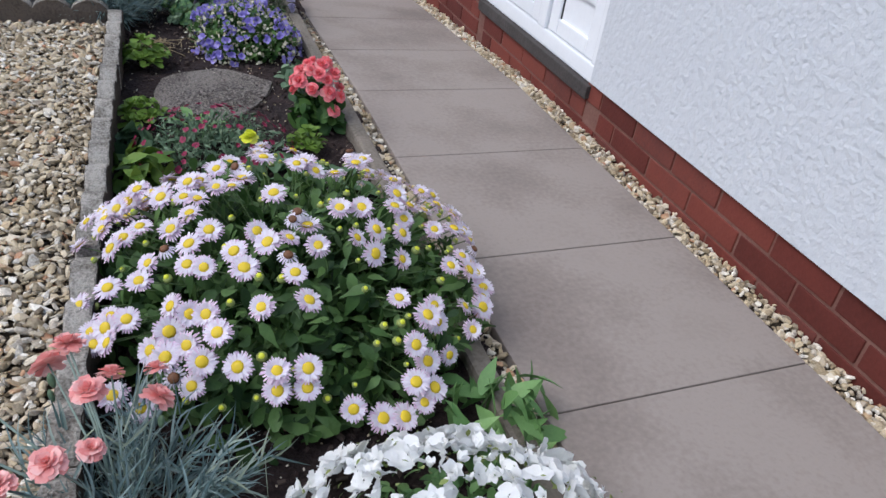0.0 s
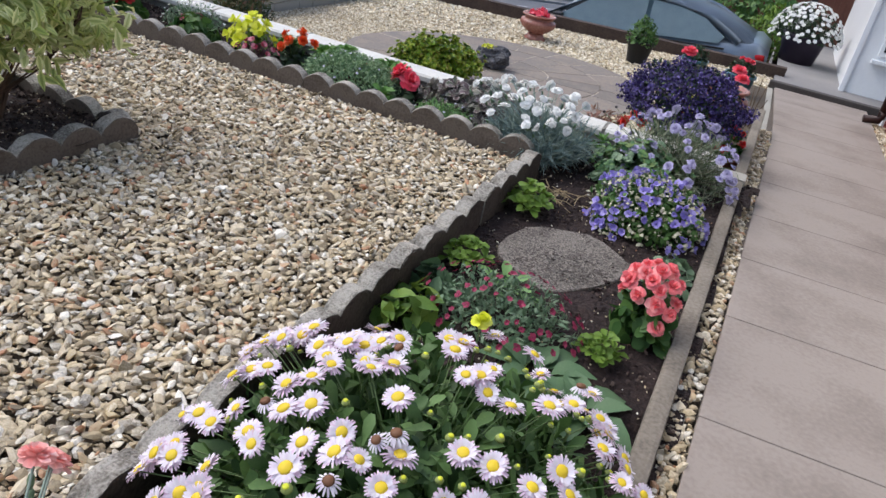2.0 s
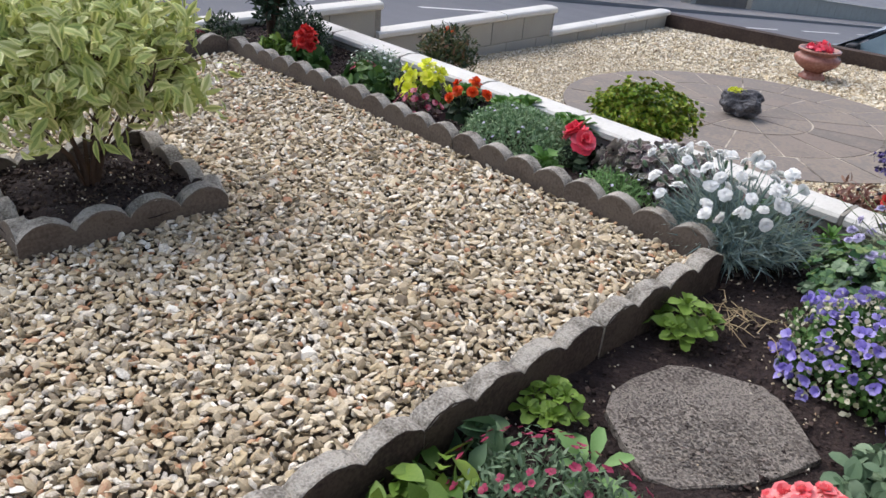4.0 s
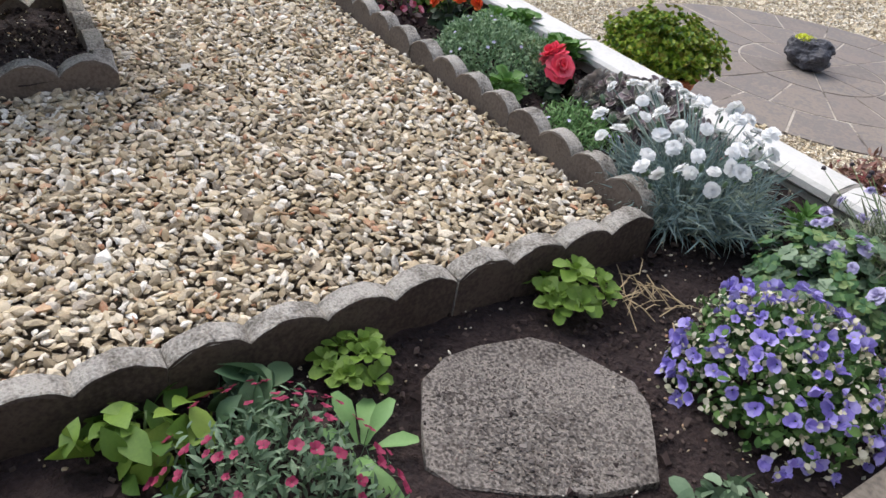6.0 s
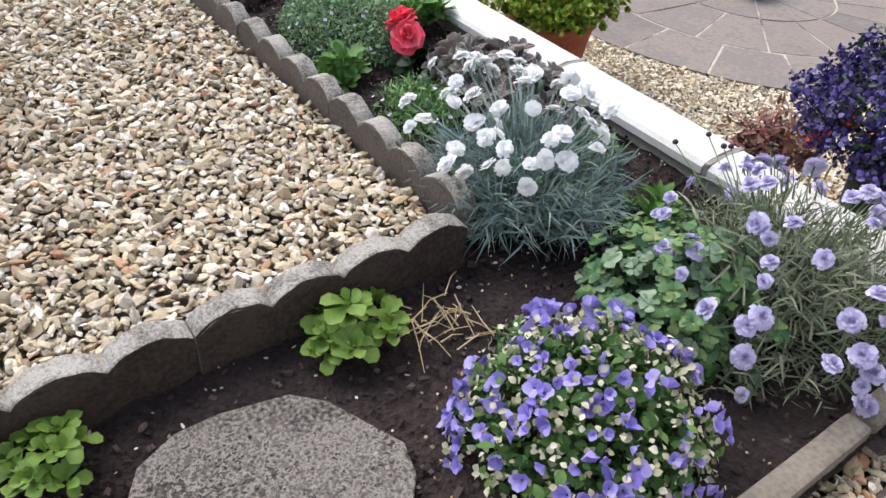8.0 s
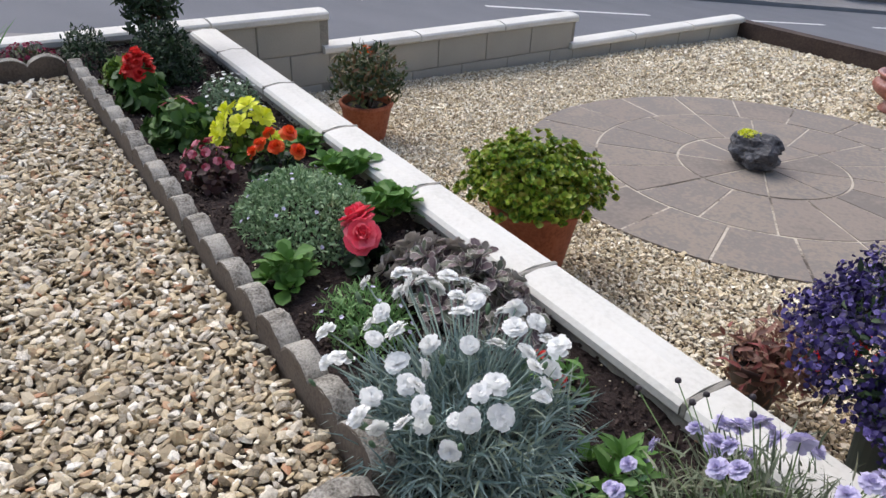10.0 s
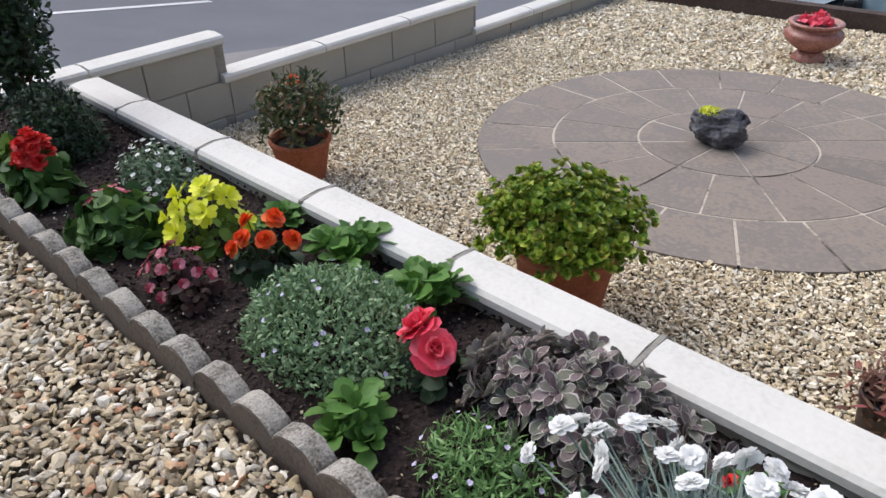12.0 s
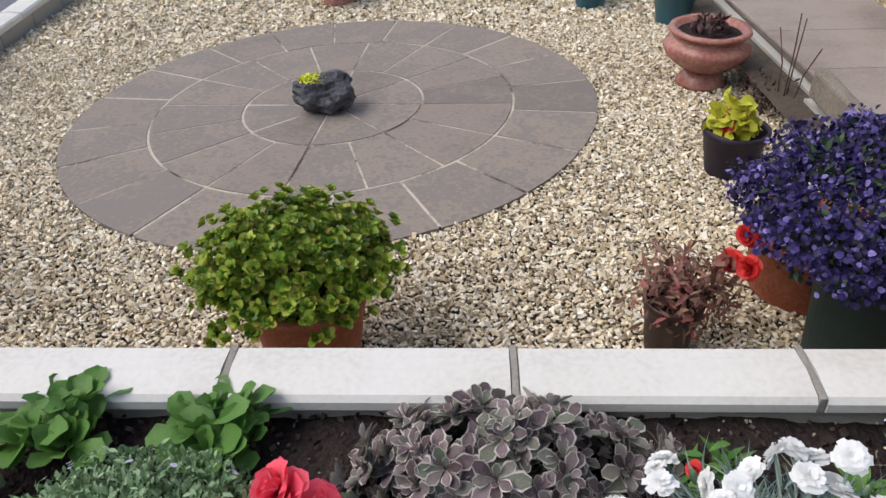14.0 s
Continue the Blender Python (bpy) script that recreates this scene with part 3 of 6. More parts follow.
# ---- plants: leaves, petals and flowers ----
SHAPES = {
    "oval": (0.10, 0.75, 1.0, 0.72, 0.06),
    "lance": (0.25, 0.85, 0.9, 0.5, 0.04),
    "round": (0.15, 0.85, 1.0, 0.95, 0.35),
    "spoon": (0.14, 0.35, 0.8, 1.0, 0.4),
    "blade": (0.7, 1.0, 0.8, 0.45, 0.04),
    "petal": (0.25, 0.7, 1.0, 1.0, 0.55),
    "ray": (0.5, 0.9, 1.0, 1.0, 0.6),
    "fan": (0.1, 0.45, 0.85, 1.1, 0.9),
}


def unit(v):
    return v / np.maximum(np.linalg.norm(v, axis=-1, keepdims=True), 1e-9)


def leaf_arrays(P, D, N, L, W, shape="oval", curl=0.2, fold=0.25, wave=0.0, rs=None):
    """Vertices and quads of many leaves: from P along D, with the face to N, of length L and width W."""
    rs = rs or RNG
    n = len(P)
    D = unit(D)
    N = unit(N - (N * D).sum(1, keepdims=True) * D)
    S = np.cross(D, N)
    prof = SHAPES[shape]
    m = len(prof)
    t = np.linspace(0, 1, m)
    L, W, curl = (np.broadcast_to(np.asarray(a, float), (n,)) for a in (L, W, curl))
    mid = P[:, None] + D[:, None] * (L[:, None] * t)[..., None] * (1 - 0.25 * np.abs(curl)[:, None, None] * t[None, :, None]) - N[:, None] * ((curl * L)[:, None] * t ** 2)[..., None]
    half = 0.5 * W[:, None] * np.array(prof)
    wob = rs.uniform(-wave, wave, (n, m, 2)) * W[:, None, None]
    left = mid + S[:, None] * half[..., None] + N[:, None] * (fold * half + wob[..., 0])[..., None]
    right = mid - S[:, None] * half[..., None] + N[:, None] * (fold * half + wob[..., 1])[..., None]
    v = np.stack([left, mid, right], 2).reshape(n * m * 3, 3)
    i = np.arange(n)[:, None, None] * m * 3 + np.arange(m - 1)[None, :, None] * 3
    q = np.concatenate([i + np.array([0, 1, 4, 3]), i + np.array([1, 2, 5, 4])], 1).reshape(-1, 4)
    return v, q


def joined(sets):
    vs, qs, k = [], [], 0
    for v, q in sets:
        vs.append(v)
        qs.append(q + k)
        k += len(v)
    return np.concatenate(vs), np.concatenate(qs)


def leaves(name, mat, *a, parent=None, label="", **k):
    v, q = leaf_arrays(*a, **k)
    return part(name, np_mesh(name, v, q, mat, smooth=True), None, parent, label)


def dome_dirs(n, rs, low=0.0):
    z = rs.uniform(low, 1.0, n)
    a = rs.uniform(0, 2 * math.pi, n)
    r = np.sqrt(1 - np.clip(z, -1, 1) ** 2)
    return np.stack([r * np.cos(a), r * np.sin(a), z], 1)


def lumps(u, seed, amp=0.18, freq=3.0):
    return np.array([1 + amp * noise.fractal(Vector((x * freq + seed, y * freq, z * freq)), 1.0, 2.0, 3) for x, y, z in u])


def mound(parent, mat, n, rx, ry, h, size, ratio=0.5, shape="oval", seed=1, low=0.0, out=0.6, up=0.35, rnd=0.6, inner=0.55, name="foliage", z0=0.0, curl=0.25, fold=0.25, amp=0.18, freq=3.0, label="", wave=0.03, proud=0.0):
    """A rounded mass of many leaves, with gaps and an uneven outline."""
    rs = np.random.default_rng(seed)
    u = dome_dirs(n, rs, low)
    r = (inner + (1 - inner) * rs.uniform(0, 1, n) ** 0.6) * lumps(u, seed * 3.7, amp, freq)
    P = u * r[:, None] * np.array([rx, ry, h]) + np.array([0, 0, z0])
    P[:, 2] = np.maximum(P[:, 2], z0 * 0 + 0.004) if low >= 0 else P[:, 2]
    D = u * out + np.array([0, 0, up]) + rs.normal(0, rnd, (n, 3))
    N = u + np.array([0, 0, 0.6]) + rs.normal(0, 0.45, (n, 3))
    L = size * rs.uniform(0.6, 1.25, n)
    D = unit(D)
    if proud:
        P = P + unit(N - (N * D).sum(1, keepdims=True) * D) * proud
        L = L * 0.9
    return leaves(name, mat, P - D * L[:, None] * 0.5, D, N, L, L * ratio, shape=shape, curl=curl * rs.uniform(0.2, 1.6, n), fold=fold, wave=wave, rs=rs, parent=parent, label=label)


def stalks(parent, mat, pts, r=0.0015, name="stems", base=None, bend=0.25, seg=4):
    """Thin stems from the plant's foot to each place."""
    for p in pts:
        bm = bmesh.new()
        p = Vector(p)
        b = Vector((p.x * 0.3, p.y * 0.3, 0.0)) if base is None else Vector(base)
        m = (b + p) / 2 + Vector((p.x * -bend * 0.5, p.y * -bend * 0.5, p.z * 0.12))
        tube(bm, [b, m, p], r * 1.2, r, seg)
        part("stem", bm, mat, parent, smooth=True)


def ring_flower(name, rings, mats, seed=3, wave=0.05):
    """A flower of rings of petals: (count, length, width, lift degrees, curl, shape, foot radius, foot height, material)."""
    rs = np.random.default_rng(seed)
    sets, idx = [], []
    for cnt, L, W, lift, curl, shape, r0, z0, mi in rings:
        a = 2 * math.pi * (np.arange(cnt) + rs.uniform(-0.25, 0.25, cnt)) / cnt + rs.uniform(0, 6)
        el = np.radians(lift + rs.normal(0, 7, cnt))
        D = np.stack([np.cos(a) * np.cos(el), np.sin(a) * np.cos(el), np.sin(el)], 1)
        N = np.stack([-np.cos(a) * np.sin(el), -np.sin(a) * np.sin(el), np.cos(el)], 1)
        P = np.stack([np.cos(a) * r0, np.sin(a) * r0, np.full(cnt, z0)], 1)
        s = leaf_arrays(P, D, N, L * rs.uniform(0.85, 1.12, cnt), W * rs.uniform(0.85, 1.15, cnt), shape=shape, curl=curl, fold=0.2, wave=wave, rs=rs)
        sets.append(s)
        idx += [mi] * len(s[1])
    v, q = joined(sets)
    me = np_mesh(name, v, q, mats, smooth=True)
    me.polygons.foreach_set("material_index", np.array(idx, dtype=np.int32))
    return me


def button(name, r, h, mat, seg=10):
    return mesh_of(name, lathe([(r * 0.9, 0.0), (r, h * 0.45), (r * 0.75, h * 0.85), (r * 0.3, h)], seg), mat, True)


def aim(p, d, spin=0.0, s=1.0):
    """A pose at p whose z axis points along d."""
    m = Vector(d).to_track_quat("Z", "Y").to_matrix().to_4x4()
    return Matrix.Translation(p) @ m @ Matrix.Rotation(spin, 4, "Z") @ Matrix.Scale(s, 4)


def put(parent, name, me, p, d, s=1.0, rs=None, centre=None, label=""):
    ob = part(name, me, None, parent, label)
    ob.matrix_basis = aim(p, d, (rs or RNG).uniform(0, 6.28), s)
    if centre:
        part("flower_centre", centre, None, ob)
    return ob


M_STEM = leafy("green_stem", (72, 96, 52), (96, 116, 66), trans=0.0)
M_STEM_BLUE = leafy("blue_green_stem", (112, 132, 122), (142, 158, 146), trans=0.0)
M_STRAW = leafy("dry_straw", (150, 130, 98), (196, 178, 140), trans=0.1)
M_TWIG = leafy("brown_twig", (70, 54, 44), (96, 76, 60), trans=0.0, rough=0.9)
M_LEAF_DAISY = leafy("daisy_leaf", (46, 70, 38), (72, 102, 50), (104, 134, 76))
M_LEAF_LIME = leafy("lime_leaf", (62, 92, 30), (94, 124, 44), (132, 156, 66))
M_LEAF_MID = leafy("mid_green_leaf", (44, 76, 34), (70, 104, 48), (96, 128, 64))
M_LEAF_DARK = leafy("dark_green_leaf", (26, 40, 26), (40, 60, 36), (60, 82, 50))
M_LEAF_GERANIUM = leafy("lobed_green_leaf", (48, 84, 52), (72, 110, 66), (98, 132, 76), (122, 140, 84))
M_LEAF_SCAB = leafy("thin_grey_green_leaf", (86, 98, 74), (112, 122, 98), (136, 138, 114))
M_LEAF_HOSTA = leafy("soft_green_leaf", (62, 88, 62), (82, 110, 76), (104, 130, 92))
M_LEAF_CUSHION = leafy("soft_grey_green_leaf", (90, 120, 84), (120, 148, 106), (154, 176, 136))
M_LEAF_PALE = leafy("pale_green_leaf", (86, 122, 70), (112, 150, 88), (134, 168, 106))
M_LEAF_GREY = leafy("grey_green_leaf", (76, 100, 74), (102, 126, 96), (132, 152, 122))
M_LEAF_AJUGA = leafy("purple_grey_leaf", (76, 60, 63), (106, 90, 93), (124, 121, 110), (98, 106, 86), (134, 117, 119), (90, 76, 80))
M_LEAF_AJUGA_EDGE = leafy("pale_leaf_margin", (166, 160, 154), (190, 184, 176), (206, 198, 188))
M_LEAF_FRESH = leafy("fresh_green_leaf", (54, 92, 36), (78, 118, 50), (108, 148, 68))
M_BUSH_GREEN = leafy("leaf_green_centre", (136, 154, 80), (162, 176, 102), (188, 196, 128))
M_LEAF_BLUE = leafy("blue_grey_blade", (86, 108, 104), (116, 138, 136), (144, 162, 158), (146, 156, 132))
M_LEAF_BUSH = leafy("variegated_leaf", (172, 184, 102), (198, 204, 126), (214, 216, 152), (224, 225, 172))
M_LEAF_BOX = leafy("glossy_box_leaf", (60, 92, 26), (96, 128, 36), (134, 158, 50), (168, 180, 76), (142, 130, 56), rough=0.35)
M_LEAF_BRONZE = leafy("bronze_leaf", (54, 34, 38), (78, 54, 54), (96, 78, 66))
M_LEAF_RUST = leafy("rusty_leaf", (92, 62, 56), (122, 90, 78), (144, 112, 92), (130, 60, 62))
M_WHITE = leafy("white_petal", (236, 237, 235), (243, 243, 241), (248, 248, 245), trans=0.35)
M_LILACWHITE = leafy("lilac_white_ray", (220, 208, 224), (232, 225, 235), (236, 232, 238), trans=0.25)
M_LILACTIP = leafy("lilac_ray_tip", (216, 188, 212), (230, 206, 222), (238, 222, 232), trans=0.25)
M_YELLOW = leafy("yellow_floret", (190, 160, 24), (214, 186, 40), trans=0.0)
M_YELLOWPET = leafy("yellow_petal", (208, 214, 34), (228, 232, 64), (238, 240, 108), trans=0.25)
M_LIMEBUD = leafy("green_bud", (120, 134, 70), (150, 160, 92), trans=0.0)
M_BROWNC = leafy("spent_centre", (84, 54, 34), (110, 74, 48), trans=0.0)
M_CORAL = leafy("coral_petal", (240, 112, 122), (247, 144, 148), (250, 182, 178), trans=0.3)
M_ROSE = leafy("rose_red_petal", (228, 66, 92), (239, 92, 112), (247, 132, 146), trans=0.3)
M_RED = leafy("red_petal", (188, 30, 34), (214, 52, 50), (230, 84, 76), trans=0.25)
M_ORANGE = leafy("orange_petal", (214, 62, 24), (232, 92, 38), (238, 122, 62), trans=0.3)
M_MAGENTA = leafy("magenta_petal", (104, 20, 50), (134, 34, 68), (158, 58, 88), trans=0.25)
M_PINK = leafy("salmon_pink_petal", (240, 160, 154), (246, 184, 178), (250, 210, 204), trans=0.3)
M_PURPLE = leafy("violet_bell", (116, 100, 184), (142, 128, 204), (176, 166, 222), trans=0.3)
M_LILAC = leafy("lilac_floret", (176, 168, 204), (196, 189, 219), (214, 209, 230), trans=0.25)
M_CREAM = leafy("cream_bud", (140, 138, 106), (178, 174, 146), (204, 200, 178), trans=0.1)
M_LOBELIA = leafy("indigo_floret", (24, 18, 46), (34, 26, 66), (48, 38, 92), (62, 48, 112), (138, 126, 190), trans=0.2)
M_WINE = leafy("wine_petal", (108, 14, 34), (146, 34, 56), (204, 128, 142), trans=0.2)
M_DKCENTRE = leafy("dark_bud", (40, 34, 40), (60, 52, 56), trans=0.0)

DAISY = [ring_flower("daisy_flower", [(30, 0.0205, 0.0042, 2 + 8 * k, 0.1 + 0.12 * k, "ray", 0.007, 0.0, 1), (26, 0.0172, 0.0046, 12 + 8 * k, 0.1, "ray", 0.007, 0.0016, 0)], [M_LILACWHITE, M_LILACTIP], 20 + k) for k in range(4)]
DAISY_C = button("flower_centre", 0.0112, 0.0075, M_YELLOW)
DAISY_OLD = ring_flower("daisy_flower", [(16, 0.018, 0.004, -10, 0.4, "ray", 0.005, 0.0, 0)], [M_LILACWHITE], 41)
DAISY_OLD_C = button("flower_centre", 0.010, 0.008, M_BROWNC)
BUD = button("bud", 0.008, 0.009, M_LIMEBUD, 8)
BUD_C = mesh_of("flower_centre", lathe([(0.0046, 0.0078), (0.0042, 0.0102), (0.002, 0.0108)], 8), M_YELLOWPET, True)


def double_flower(name, mat, r, seed, full=1.0, wave=0.05):
    """A full begonia or rose-like bloom."""
    return ring_flower(name, [(round(6 * full), r, r * 1.1, 8, 0.25, "petal", r * 0.05, 0.0, 0), (round(6 * full), r * 0.88, r, 28, 0.1, "petal", r * 0.05, r * 0.08, 0), (round(5 * full), r * 0.74, r * 0.85, 48, -0.15, "petal", r * 0.05, r * 0.14, 0), (4, r * 0.55, r * 0.7, 66, -0.3, "petal", r * 0.04, r * 0.16, 0), (3, r * 0.42, r * 0.5, 80, -0.4, "petal", r * 0.02, r * 0.16, 0)], [mat], seed, wave)


def ruffled(name, mat, r, seed, n=16):
    """A fringed carnation or scabious head, flat below and domed on top."""
    return ring_flower(name, [(n, r, r * 0.6, 4, 0.2, "fan", r * 0.08, 0.0, 0), (n - 3, r * 0.8, r * 0.55, 24, 0.1, "fan", r * 0.06, r * 0.05, 0), (n - 6, r * 0.6, r * 0.5, 48, 0.0, "fan", r * 0.05, r * 0.08, 0), (6, r * 0.42, r * 0.4, 72, 0, "fan", r * 0.03, r * 0.1, 0)], [mat], seed)


def pinked(name, mat, r, seed, n=14):
    """A flat, frilled pink seen mostly from above."""
    return ring_flower(name, [(n, r, r * 0.62, 2, 0.12, "fan", r * 0.06, 0.0, 0), (n - 2, r * 0.82, r * 0.58, 12, 0.08, "fan", r * 0.05, r * 0.07, 0), (n - 4, r * 0.6, r * 0.5, 22, 0.0, "fan", r * 0.04, r * 0.14, 0), (6, r * 0.36, r * 0.4, 38, 0, "fan", r * 0.02, r * 0.2, 0)], [mat], seed, 0.1)


def five(name, mat, r, seed, lift=20, n=5):
    return ring_flower(name, [(n, r, r * 0.9, lift, 0.2, "petal", r * 0.1, 0.0, 0)], [mat], seed)


CORALF = [double_flower("flower", M_CORAL, 0.028, 50 + k, 0.8, 0.14) for k in range(2)]
ROSEF = [double_flower("flower", M_ROSE, 0.046, 60 + k, 1.5, 0.10) for k in range(2)]
REDF = [double_flower("flower", M_RED, 0.032, 70 + k) for k in range(2)]
ORANGEF = [double_flower("flower", M_ORANGE, 0.032, 80 + k) for k in range(2)]
WHITEF = [pinked("flower", M_WHITE, 0.0215, 90 + k) for k in range(3)]
PINKF = [ruffled("flower", M_PINK, 0.024, 100 + k) for k in range(2)]
CARN_BUD = mesh_of("bud", lathe([(0.003, -0.012), (0.006, -0.004), (0.0065, 0.006), (0.004, 0.013), (0.001, 0.016)], 8), M_LEAF_GREY, True)
SCABF = [ruffled("flower", M_LILAC, 0.024, 110 + k, 14) for k in range(2)]
BELLF = [ring_flower("flower", [(5, 0.0192, 0.0185, 48 + 8 * k, 0.3, "petal", 0.002, 0.0, 0)], [M_PURPLE], 120 + k, 0.08) for k in range(3)]
MAGF = [five("flower", M_MAGENTA, 0.0115, 130 + k, 30) for k in range(2)]
WINEF = [five("flower", M_WINE, 0.018, 140 + k, 15, 6) for k in range(2)]
YELLOWF = [ring_flower("flower", [(9, 0.032, 0.018, 15, 0.2, "petal", 0.004, 0, 0), (8, 0.026, 0.016, 45, 0, "petal", 0.003, 0.004, 0)], [M_YELLOWPET], 150 + k) for k in range(2)]
PETUNIA = [ring_flower("flower", [(5, 0.034, 0.036, 22 + 9 * k, 0.3, "petal", 0.003, 0.0, 0)], [M_WHITE], 160 + k, 0.16) for k in range(3)]
CUPPED = [ring_flower("flower", [(5, 0.030, 0.022, 52 + 10 * k, 0.25, "oval", 0.003, 0.0, 0), (4, 0.02, 0.014, 70, 0.0, "oval", 0.002, 0.0, 0)], [M_WHITE], 165 + k, 0.1) for k in range(2)]


def plant(name, label, category, x, y, z=-0.05, group="", turn=0.0):
    return thing(name, label, category, group, pose(x, y, z, 0, 0, turn))


def daisy_clump():
    rs = np.random.default_rng(5)
    t = plant("daisy_clump", "spreading clump of white lilac-tinged daisies with yellow centres", "daisies", 0.30, 1.53)
    def swell(d):
        return 1 + 0.13 * noise.noise(Vector((d[0] * 2.6, d[1] * 2.6, d[2] * 2.0 + 5)))

    mound(t, M_LEAF_DAISY, 4200, 0.45, 0.51, 0.27, 0.064, 0.40, "spoon", 5, inner=0.35, up=0.45, amp=0.2, freq=2.6, wave=0.05)
    heads = []
    # blooms stand in loose bunches, most of them on the shoulders away from the house
    centres = dome_dirs(64, rs, 0.2)
    for c in centres:
        many = rs.integers(5, 9) if c[0] < -0.15 else rs.integers(1, 4) if c[0] < 0.5 and c[1] > -0.35 else rs.integers(3, 6)
        for _ in range(many):
            d = unit(c + rs.normal(0, 0.10, 3))
            if d[2] < 0.12:
                continue
            k = swell(d)
            p = np.array([0.50 * d[0] * k, 0.57 * d[1] * k, 0.315 * d[2] * k + rs.uniform(0.0, 0.035)])
            if all(np.linalg.norm(p - q) > 0.036 for q in heads):
                heads.append(p)
    heads = heads[:170]
    for i, p in enumerate(heads):
        d = np.array([p[0] * 0.75, p[1] * 0.75 - 0.12, 0.55]) + rs.normal(0, 0.13, 3)
        old = i % 15 == 3
        put(t, "daisy_flower", DAISY_OLD if old else DAISY[i % 4], p, d, rs.uniform(0.92, 1.25), rs, DAISY_OLD_C if old else DAISY_C)
    stalks(t, M_STEM, [p - np.array([0, 0, 0.003]) for p in heads], 0.0014)
    k = 0
    for d in dome_dirs(420, rs, 0.25):
        p = np.array([0.47 * d[0], 0.53 * d[1], 0.285 * d[2] + 0.02]) * swell(d)
        if all(np.linalg.norm(p - q) > 0.034 for q in heads) and k < 110:
            heads.append(p)
            bud = put(t, "bud", BUD, p, d + np.array([0, 0, 0.6]), rs.uniform(0.8, 1.45), rs)
            part("flower_centre", BUD_C, None, bud)
            k += 1
    return t


def rosette(name, label, x, y, r, n, mat, shape="round", lift=0.7, z=-0.05, ratio=0.55, seed=1, category="plant", group="", curl=0.5, heart=0.3, crinkle=0.09):
    """A low rosette of leaves, each a part of its own."""
    rs = np.random.default_rng(seed)
    t = plant(name, label, category, x, y, z, group)
    for i in range(n):
        a = i * 2.4 + rs.uniform(-0.2, 0.2)
        k = 1 - 0.75 * i / n
        D = np.array([[math.cos(a), math.sin(a), lift * (0.35 + 2.2 * i / n)]])
        L = r * (0.58 + 0.36 * k) * rs.uniform(0.8, 1.15)
        foot = r * heart * math.sqrt(rs.random())
        v, q = leaf_arrays(np.array([[(0.01 + foot) * math.cos(a), (0.01 + foot) * math.sin(a), 0.004]]), D, np.array([[-0.3 * math.cos(a), -0.3 * math.sin(a), 1.0]]), L, L * ratio, shape=shape, curl=curl * rs.uniform(0.6, 1.3), fold=0.42, wave=crinkle, rs=rs)
        part("leaf", np_mesh("leaf", v, q, mat, smooth=True), None, t)
    return t


def tuft_arrays(C, A, per, size, ratio, shape, rs, curl=0.2, fold=0.3, wave=0.03, low=0.05, top=1.25, proud=0.0):
    """Small whorls of leaves: at each place C, facing along A, per leaves from spreading to upright."""
    n = len(C)
    A = unit(A)
    T = unit(np.cross(A, np.array([0.31, 0.52, 0.79]) + rs.normal(0, 0.1, (n, 3))))
    B = np.cross(A, T)
    j = np.arange(per)[None, :]
    az = 2.4 * j + rs.uniform(0, 6.28, (n, 1)) + rs.normal(0, 0.2, (n, per))
    el = low + (top - low) * (j / per) ** 1.2 + rs.normal(0, 0.12, (n, per))
    R = T[:, None] * np.cos(az)[..., None] + B[:, None] * np.sin(az)[..., None]
    D = R * np.cos(el)[..., None] + A[:, None] * np.sin(el)[..., None]
    N = A[:, None] * np.cos(el)[..., None] - R * np.sin(el)[..., None]
    L = size * (1.0 - 0.5 * j / per) * rs.uniform(0.75, 1.2, (n, per))
    P = C[:, None] + R * (0.08 * size) + N * proud
    k = n * per
    return leaf_arrays(P.reshape(k, 3), D.reshape(k, 3), N.reshape(k, 3), L.reshape(k), L.reshape(k) * ratio, shape=shape, curl=curl * rs.uniform(0.3, 1.5, k), fold=fold, wave=wave, rs=rs)


def tufted(parent, mat, n, per, rx, ry, h, size, ratio=0.6, shape="round", seed=1, low=0.0, z0=0.0, amp=0.2, freq=3.0, up=0.5, inner=0.7, name="foliage", rise=0.05, **kw):
    """A mass built of leaf whorls at the shoot tips, lumpy in outline."""
    rs = np.random.default_rng(seed)
    u = dome_dirs(n, rs, low)
    r = (inner + (1 - inner) * rs.uniform(0, 1, n) ** 0.5) * lumps(u, seed * 3.7, amp, freq)
    C = u * r[:, None] * np.array([rx, ry, h]) + np.array([0, 0, z0])
    if low >= 0:
        C[:, 2] = np.maximum(C[:, 2], 0.008)
    A = u + np.array([0, 0, up]) + rs.normal(0, 0.25, (n, 3))
    v, q = tuft_arrays(C, A, per, size, ratio, shape, rs, low=rise, **kw)
    return part(name, np_mesh(name, v, q, mat, smooth=True), None, parent)


